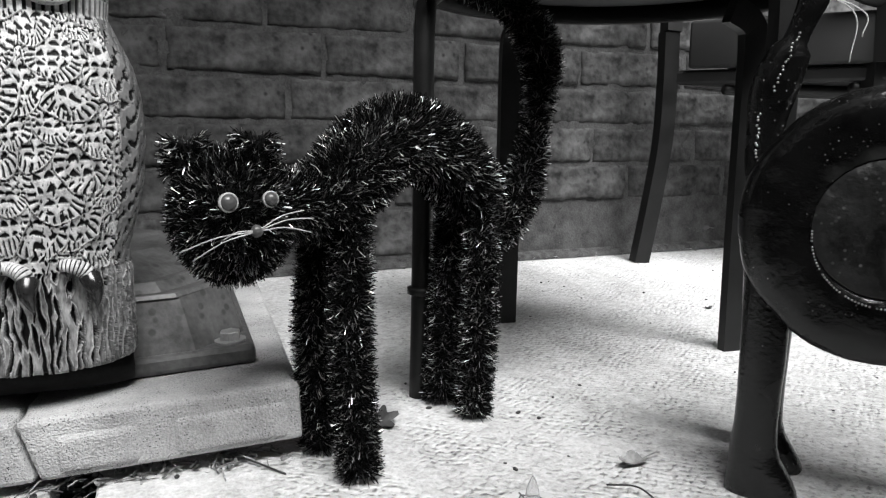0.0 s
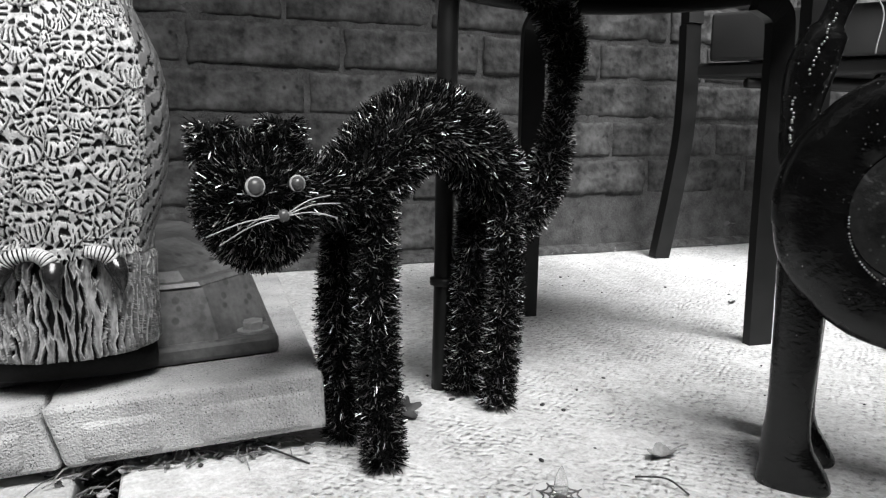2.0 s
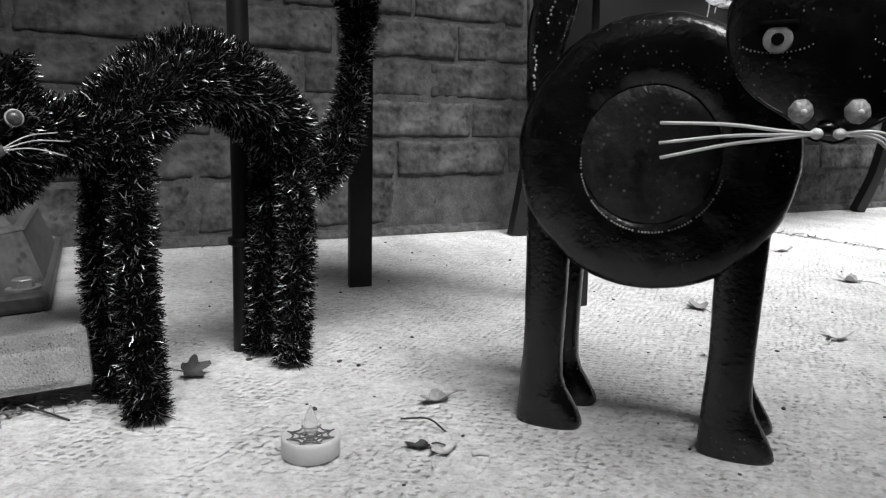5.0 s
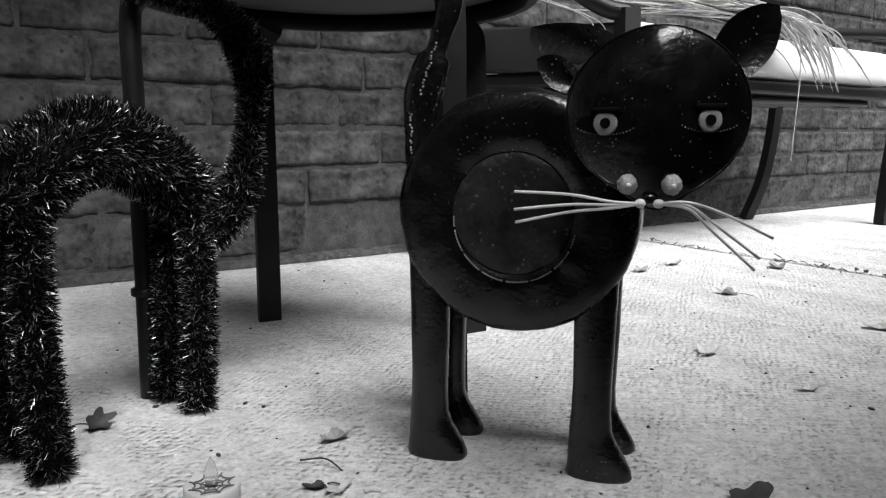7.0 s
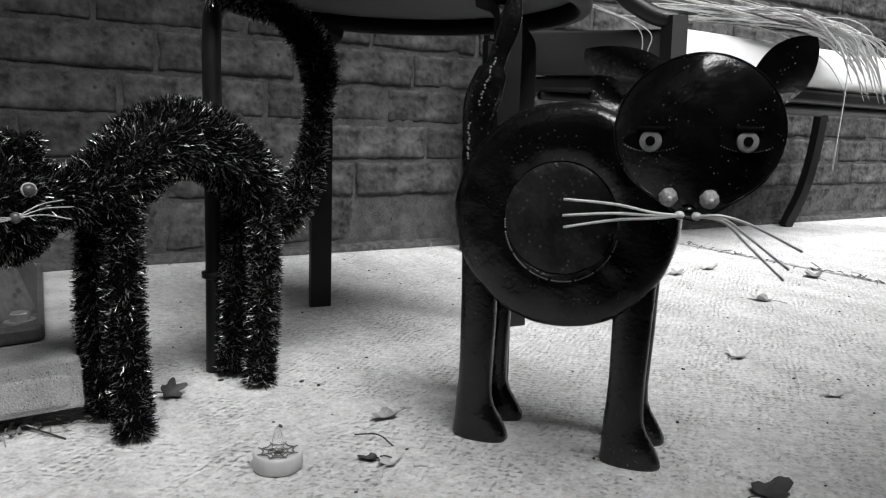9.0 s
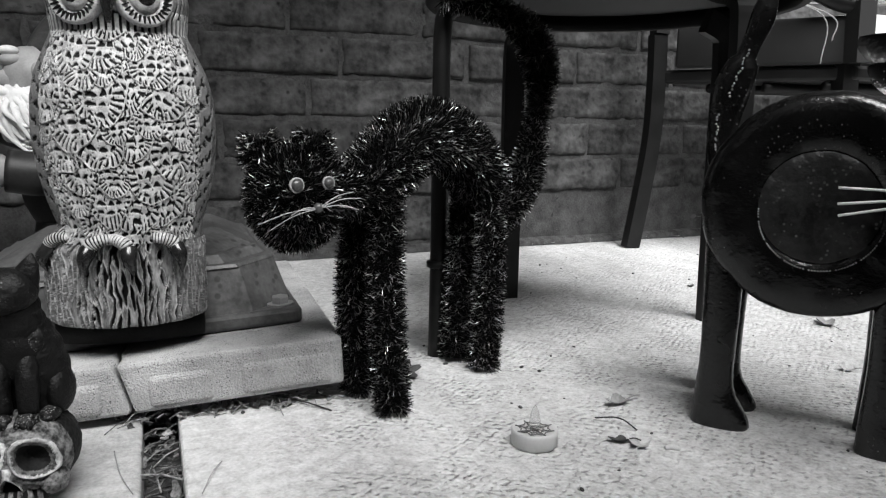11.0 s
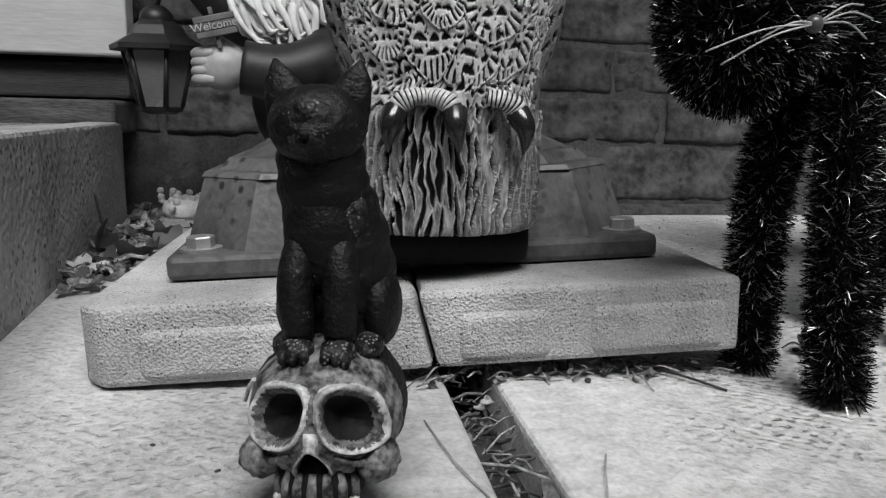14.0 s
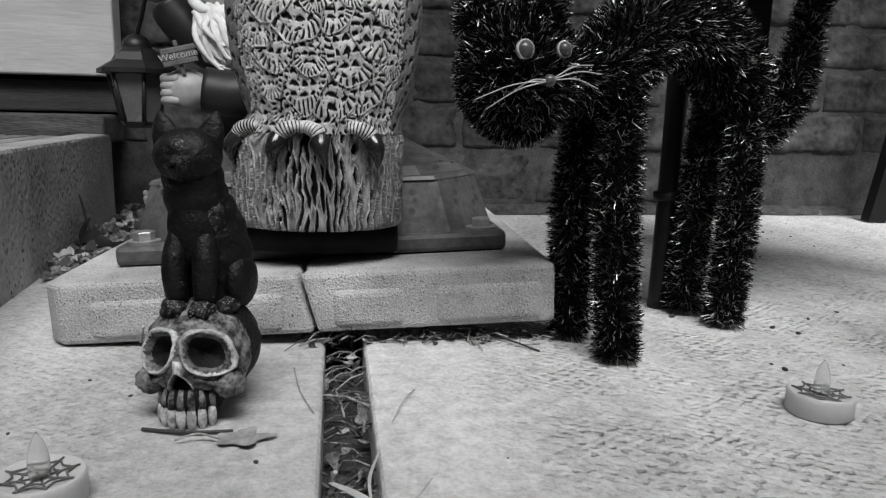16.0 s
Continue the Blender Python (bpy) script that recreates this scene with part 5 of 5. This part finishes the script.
def lantern():
    c = Vector((-0.379, 1.128, 0.142))
    p = empty("lantern", Matrix.Translation(c), "small black lantern with smoked panes hanging from the gnome", "lantern")
    n, r0, r1, zb, zt = 6, 0.024, 0.039, 0.008, 0.070
    part("base_cap", Build().add(lathe([(0.016, 0.0), (0.024, 0.003), (0.027, 0.008)], 6), 0, False), M_LANTERN, p)
    for k in range(n):
        a0, a1 = 2 * math.pi * k / n, 2 * math.pi * (k + 1) / n
        q = [(r0 * math.cos(a0), r0 * math.sin(a0), zb), (r0 * math.cos(a1), r0 * math.sin(a1), zb), (r1 * math.cos(a1), r1 * math.sin(a1), zt), (r1 * math.cos(a0), r1 * math.sin(a0), zt)]
        inner = [(x * 0.93, y * 0.93, z) for x, y, z in q]
        part("pane", Build().add((q + inner, [(0, 1, 2, 3), (7, 6, 5, 4), (0, 4, 5, 1), (1, 5, 6, 2), (2, 6, 7, 3), (3, 7, 4, 0)]), 0, False), M_PANE, p, "smoked grey pane")
        part("corner_bar", Build().add(tube([q[0], q[3]], 0.0028, 8), 0, True), M_LANTERN, p)
    part("roof", Build().add(lathe([(0.038, 0.068), (0.0535, 0.0695), (0.054, 0.075), (0.034, 0.086), (0.028, 0.096), (0.014, 0.107), (0.004, 0.112)], 6), 0, False), M_LANTERN, p)
    part("cap", Build().add(ball((0, 0, 0.104), (0.0185, 0.0185, 0.016), 20, 12), 0, True), M_LANTERN, p)
    part("handle", Build().add(tube(curve_pts([(0.0, 0, 0.116), (0.012, -0.012, 0.14), (0.026, -0.03, 0.165)], 6), 0.003, 8), 0, True), M_LANTERN, p)
    return p


lantern()


def welcome_sign():
    at = look((-0.283, 0.990, 0.2265), (-0.278 - 0.25, 0.990 + 1.2, 0.2225)) @ pose(0, 0, 0, 0, 0, 14) @ Matrix.Scale(0.62, 4)
    p = empty("welcome_sign", at, "tiny weathered wooden welcome sign held by the gnome", "sign")
    for k, (y0, y1, dx) in enumerate(((-0.016, -0.006, 0.001), (-0.0055, 0.0055, -0.001), (0.006, 0.016, 0.002))):
        part("board", Build().add(box((-0.031 + dx, y0, -0.003), (0.031 + dx, y1, 0.003), 0.0015), 0, False), M_SIGN, p)
    part("stake", Build().add(box((-0.0035, -0.034, -0.008), (0.0035, 0.028, -0.0032), 0.001), 0, False), M_SIGN, p)
    cu = bpy.data.curves.new("lettering", "FONT")
    cu.body, cu.size, cu.extrude, cu.align_x, cu.align_y = "Welcome", 0.0175, 0.0008, "CENTER", "CENTER"
    tmp = bpy.data.objects.new("lettering", cu)
    scene.collection.objects.link(tmp)
    me = bpy.data.meshes.new_from_object(tmp.evaluated_get(bpy.context.evaluated_depsgraph_get()))
    bpy.data.objects.remove(tmp)
    me.materials.clear()
    me.materials.append(M_BEAD)
    part("lettering", me, None, p, "pale raised letters", at=pose(0, 0.0, 0.0038))
    return p


welcome_sign()


# ---- tealights ----
def tealight(x, y, turn):
    p = empty("led_tealight", pose(x, y, 0.0, 0, 0, turn), "cream plastic LED tealight with printed spider web", "tealight", "tealights on the patio")
    part("body", Build().add(lathe([(0.0172, 0.0), (0.0184, 0.0012), (0.0186, 0.011), (0.0182, 0.0132), (0.0172, 0.0138), (0.0148, 0.0122), (0.0045, 0.0118)], 48), 0, True), M_TEALIGHT, p)
    web = Build()
    for k in range(8):
        a = 2 * math.pi * k / 8
        d, e = Vector((math.cos(a), math.sin(a), 0)), Vector((math.cos(a + math.pi / 4), math.sin(a + math.pi / 4), 0))
        web.add(tube([d * 0.004 + Vector((0, 0, 0.0121)), d * 0.0158 + Vector((0, 0, 0.0133))], 0.0005, 6), 0)
        for r, z in ((0.0085, 0.0124), (0.0135, 0.0129)):
            mid = (d + e) * r * 0.42 + Vector((0, 0, z))
            web.add(tube([d * r + Vector((0, 0, z)), mid, e * r + Vector((0, 0, z))], 0.0005, 6), 0)
    part("web", web, M_WEB, p, "dark printed spider web")
    flame = [(0.0040, 0.0118), (0.0044, 0.015), (0.0045, 0.019), (0.0038, 0.024), (0.0026, 0.028), (0.0012, 0.031), (0.0003, 0.0325)]
    part("flame", Build().add(lathe(flame, 20), 0, True), M_FLAME, p, "frosted plastic flame")
    return p


tealight(0.2225, 0.535, 10)
tealight(-0.1765, 0.437, 35)


# ---- fallen leaves, twigs, grit ----
def leaf_mesh(seed, lobes, size, curl):
    rnd = random.Random(seed)
    rim = []
    n = 48
    for i in range(n):
        w = 2 * math.pi * i / n
        r = 0.42 + 0.38 * abs(math.cos(lobes * w / 2)) ** 1.6 * (0.7 + 0.3 * math.cos(w)) + rnd.uniform(-0.03, 0.03)
        rim.append((r * math.cos(w), r * 0.72 * math.sin(w)))
    v, f = [(0, 0, 0)], []
    for s in (0.4, 0.75, 1.0):
        for x, y in rim:
            z = curl * ((x * s) ** 2 * 0.6 + (y * s) ** 2 * 1.6) + 0.05 * noise.noise(Vector((x * s * 3, y * s * 3, seed)))
            v.append((x * s * size, y * s * size, z * size))
    for i in range(n):
        f.append((0, 1 + i, 1 + (i + 1) % n))
    for k in range(2):
        for i in range(n):
            j = (i + 1) % n
            f.append((1 + k * n + i, 1 + (k + 1) * n + i, 1 + (k + 1) * n + j, 1 + k * n + j))
    m = len(v)
    v += [(p[0], p[1], p[2] - 0.0004) for p in v]
    f += [tuple(reversed([i + m for i in q])) for q in f]
    lo = min(p[2] for p in v)
    v = [(p[0], p[1], p[2] - lo) for p in v]
    return v, f


def fallen_leaf(x, y, size, turn, lobes=5, curl=0.5, dark=False, tilt=(0, 0), stalk=True, z=0.0):
    seed = RND.randint(0, 9999)
    b = Build().add(leaf_mesh(seed, lobes, size, curl))
    if stalk:
        b.add(tube(curve_pts([(-size * 0.4, 0, 0.0012), (-size * 0.9, size * 0.12, 0.004), (-size * 1.4, size * 0.05, 0.002)], 4), 0.0006, 6))
    return b.thing("fallen_leaf", [M_LEAF_DARK if dark else M_LEAF], "dark dead leaf lying on the patio" if dark else "dry pale curled leaf lying on the patio", "leaf",
                   pose(x, y, z + 0.0006 + (0.4 * size * abs(math.sin(radians(tilt[0]))) if tilt[0] else 0), tilt[0], tilt[1], turn), "fallen leaves")


for row in ((0.330, 0.592, 0.020, 200, 3, 0.9), (0.303, 0.512, 0.021, 60, 5, 0.6), (1.059, 1.027, 0.030, 20, 5, 0.7), (1.045, 0.820, 0.026, 120, 4, 0.9),
            (0.777, 0.616, 0.026, 30, 5, 0.8), (1.054, 0.586, 0.03, 140, 3, 0.5), (0.725, 0.762, 0.024, 80, 4, 0.8), (-0.106, 0.496, 0.023, 10, 5, 0.12), (0.772, 0.486, 0.014, 170, 3, 0.7),
            (0.610, 0.613, 0.016, 40, 3, 0.8), (1.16, 1.05, 0.03, 10, 5, 0.8), (1.30, 0.93, 0.03, 70, 4, 0.9)):
    fallen_leaf(*row)
fallen_leaf(0.546, 0.366, 0.030, 15, 3, 0.35, True)
fallen_leaf(0.158, 0.706, 0.020, 30, 5, 0.6, True, (50, 0))
fallen_leaf(0.290, 0.520, 0.012, 160, 3, 0.7, True)
fallen_leaf(0.687, 0.996, 0.010, 20, 3, 0.6, True, stalk=False)
for x, y, s, t, dk, tl in ((-0.385, 0.905, 0.030, 30, False, 30), (-0.392, 0.962, 0.046, 100, True, 75), (-0.362, 0.965, 0.036, 200, True, 30), (-0.352, 0.990, 0.032, 300, True, 35), (-0.368, 0.930, 0.030, 60, True, 35),
                           (-0.345, 1.030, 0.034, 10, True, 40), (-0.322, 1.070, 0.032, 80, True, 35), (-0.335, 1.110, 0.028, 140, True, 25), (-0.372, 1.090, 0.028, 220, True, 45), (-0.372, 0.870, 0.024, 15, True, 25), (-0.296, 1.065, 0.028, 300, False, 10)):
    fallen_leaf(x, y, s, t, 5, 0.7, dk, (tl, 0))


def twig(pts, r, mat, label):
    Build().add(tube(curve_pts(pts, 6), r, 7)).thing("twig", [mat], label, "twig", group="twigs on the patio")


twig([(-0.398, 1.012, 0.002), (-0.403, 1.006, 0.03), (-0.407, 1.000, 0.066)], 0.0014, M_LEAF_DARK, "thin dark leaf stalk standing among dead leaves")
twig([(0.315, 0.535, 0.001), (0.307, 0.55, 0.006), (0.292, 0.565, 0.002)], 0.0007, M_LEAF_DARK, "thin curved brown twig on the concrete")
twig([(-0.160, 0.508, 0.001), (-0.135, 0.502, 0.002), (-0.112, 0.506, 0.001)], 0.0011, M_LEAF_DARK, "short dark twig beside the skull")
twig([(-0.095, 0.60, 0.001), (-0.085, 0.56, 0.002), (-0.073, 0.53, 0.001)], 0.0004, M_LEAF, "thin grass stem on the concrete")
twig([(0.318, 0.499, 0.001), (0.323, 0.498, 0.002), (0.329, 0.495, 0.001)], 0.0022, M_PEBBLE, "pale wood chip on the concrete")
twig([(-0.345, 0.905, 0.004), (-0.325, 0.895, 0.005), (-0.305, 0.893, 0.004)], 0.0014, M_STRAW, "short pale straw among the dead leaves")
twig([(0.02, 0.695, 0.001), (0.05, 0.665, 0.003), (0.075, 0.64, 0.001)], 0.0008, M_LEAF_DARK, "thin dry stem at the paver's foot")
twig([(-0.028, 0.52, 0.0005), (-0.022, 0.545, 0.003), (-0.016, 0.565, 0.001)], 0.0004, M_LEAF, "thin dry stem out of the joint")


def grit():
    b = Build()
    rnd = random.Random(2)
    fixed = ((0.207, 0.735), (0.294, 0.689), (0.239, 0.605), (0.281, 0.705), (0.523, 1.212), (0.777, 0.428), (0.65, 1.106), (0.571, 0.491), (0.0, 0.655), (0.155, 0.71), (0.225, 0.457))
    for x, y in fixed:
        b.add(ball((x, y, 0.0012), (rnd.uniform(0.002, 0.0034), rnd.uniform(0.0014, 0.002), 0.0013), 10, 6, rot=Matrix.Rotation(rnd.uniform(0, 3), 3, "Z")), 0)
    for _ in range(260):
        x, y = rnd.uniform(-0.3, 1.3), rnd.uniform(0.2, 1.35)
        if -0.28 < x < 0.09 and y > 0.63:
            continue
        s = rnd.uniform(0.0005, 0.0017)
        b.add(ball((x, y, s * 0.4), (s * 1.5, s, s * 0.6), 7, 5, rot=Matrix.Rotation(rnd.uniform(0, 3), 3, "Z")), rnd.choice((0, 0, 1)))
    b.thing("grit", [M_LEAF_DARK, M_PEBBLE], "scattered dark seeds and grit on the concrete", "grit", kind="stuff")


grit()


def litter():
    """Loose litter in the joints, under the paver and along the walls."""
    b = Build()
    rnd = random.Random(4)

    def bit(p, s, stems=0.55):
        k = rnd.random()
        a = rnd.uniform(0, 2 * math.pi)
        if k < stems:
            d = Vector((math.cos(a), math.sin(a), rnd.uniform(-0.2, 0.4))) * s * rnd.uniform(0.8, 2.2)
            b.add(tube([p - d, p + Vector((0, 0, s * 0.3)), p + d], s * rnd.uniform(0.05, 0.12), 5), 0)
        else:
            v, f = leaf_mesh(rnd.randint(0, 999), 3, s * rnd.uniform(0.5, 1.1), 0.8)
            m = pose(p.x, p.y, p.z, rnd.uniform(-50, 50), rnd.uniform(-50, 50), rnd.uniform(0, 360))
            b.add((v, f), 0, True, m)

    for _ in range(330):
        q = at_house(rnd.uniform(-0.556, -0.531), rnd.uniform(-1.25, -0.62), rnd.uniform(-0.028, -0.004))
        bit(q, rnd.uniform(0.004, 0.010))
    for _ in range(90):
        t = rnd.random()
        q = SLAB @ Vector((0.17 + 0.19 * t, 0.004 + rnd.uniform(-0.01, 0.02), 0))
        bit(Vector((q.x, q.y, rnd.uniform(0.001, 0.006))), rnd.uniform(0.004, 0.009))
    for _ in range(150):
        q = at_house(rnd.uniform(-0.4, 2.2), -abs(rnd.gauss(0, 0.012)) - 0.004, 0.003)
        bit(q, rnd.uniform(0.004, 0.010))
    for _ in range(110):
        q = at_house(0.93 + rnd.gauss(0, 0.012), rnd.uniform(-0.9, -0.02), 0.001)
        bit(q, rnd.uniform(0.004, 0.012))
    for _ in range(160):
        y = rnd.uniform(0.84, 1.32)
        x = -0.224 - 0.2008 * (y - 0.05) + abs(rnd.gauss(0, 0.03)) + 0.006
        if x > -0.285 and y < 1.03:
            continue
        bit(Vector((x, y, rnd.uniform(0.003, 0.010))), rnd.uniform(0.008, 0.022), 0.12)
    b.thing("leaf_litter", [M_LITTER], "dry broken leaf litter and stems in the joints", "litter", kind="stuff")


litter()


def joint_weeds():
    """Broad dry blades and thin stems that lie out of the joint, with one torn leaf."""
    b = Build()
    for path, w, thin in (
            ([(-0.0541, 0.4464, 0.0040), (-0.0432, 0.4247, 0.0120), (-0.0342, 0.4130, 0.0140), (-0.0256, 0.4229, 0.0060)], 0.0024, 0.5), ([(-0.0341, 0.4157, 0.0120), (-0.0437, 0.3983, 0.0160), (-0.0476, 0.3943, 0.0100), (-0.0482, 0.3915, 0.0020)], 0.0026, 0.7), ([(-0.0388, 0.4143, 0.0100), (-0.0338, 0.3855, 0.0100), (-0.0282, 0.3701, 0.0040)], 0.0024, 0.2), ([(-0.0279, 0.4197, 0.0080), (-0.0169, 0.4215, 0.0100), (-0.0084, 0.4468, 0.0060)], 0.0007, 0.3), ([(-0.0336, 0.4825, 0.0020), (-0.0360, 0.4367, 0.0120), (-0.0341, 0.4157, 0.0120)], 0.0008, 0.4)):
        pts = curve_pts(path, 6)
        b.add(tube(pts, [w * (1 - thin * abs(2 * i / (len(pts) - 1) - 1) ** 2) for i in range(len(pts))], 8, 0.3), 0)
    b.add(leaf_mesh(3, 3, 0.0085, 0.7), 0, True, pose(-0.0313, 0.4051, 0.0090) @ pose(0, 0, 0, 35, -20, 70))
    b.thing("dried_weed", [M_STRAW], "dried pale weed growing out of the joint", "weed")


joint_weeds()


def white_stone():
    b = Build()
    rnd = random.Random(9)
    for _ in range(70):
        b.add(ball((rnd.gauss(0, 0.009), rnd.gauss(0, 0.008), 0.012 + abs(rnd.gauss(0, 0.006))), (0.0032, 0.0032, 0.0030), 10, 8, lambda d: 1 + 0.2 * noise.noise(d * 3)))
    b.add(ball((0, 0, 0.010), (0.0195, 0.0175, 0.012), 24, 16, lambda d: 1 + 0.12 * noise.noise(d * 4)))
    b.thing("coral_stone", [M_PEBBLE], "small knobbly white stone among the dead leaves", "stone", pose(-0.395, 1.262, 0.0) @ Matrix.Scale(1.5, 4))


white_stone()

# ---- bricks of the wall ----
lay_bricks(wall_north)
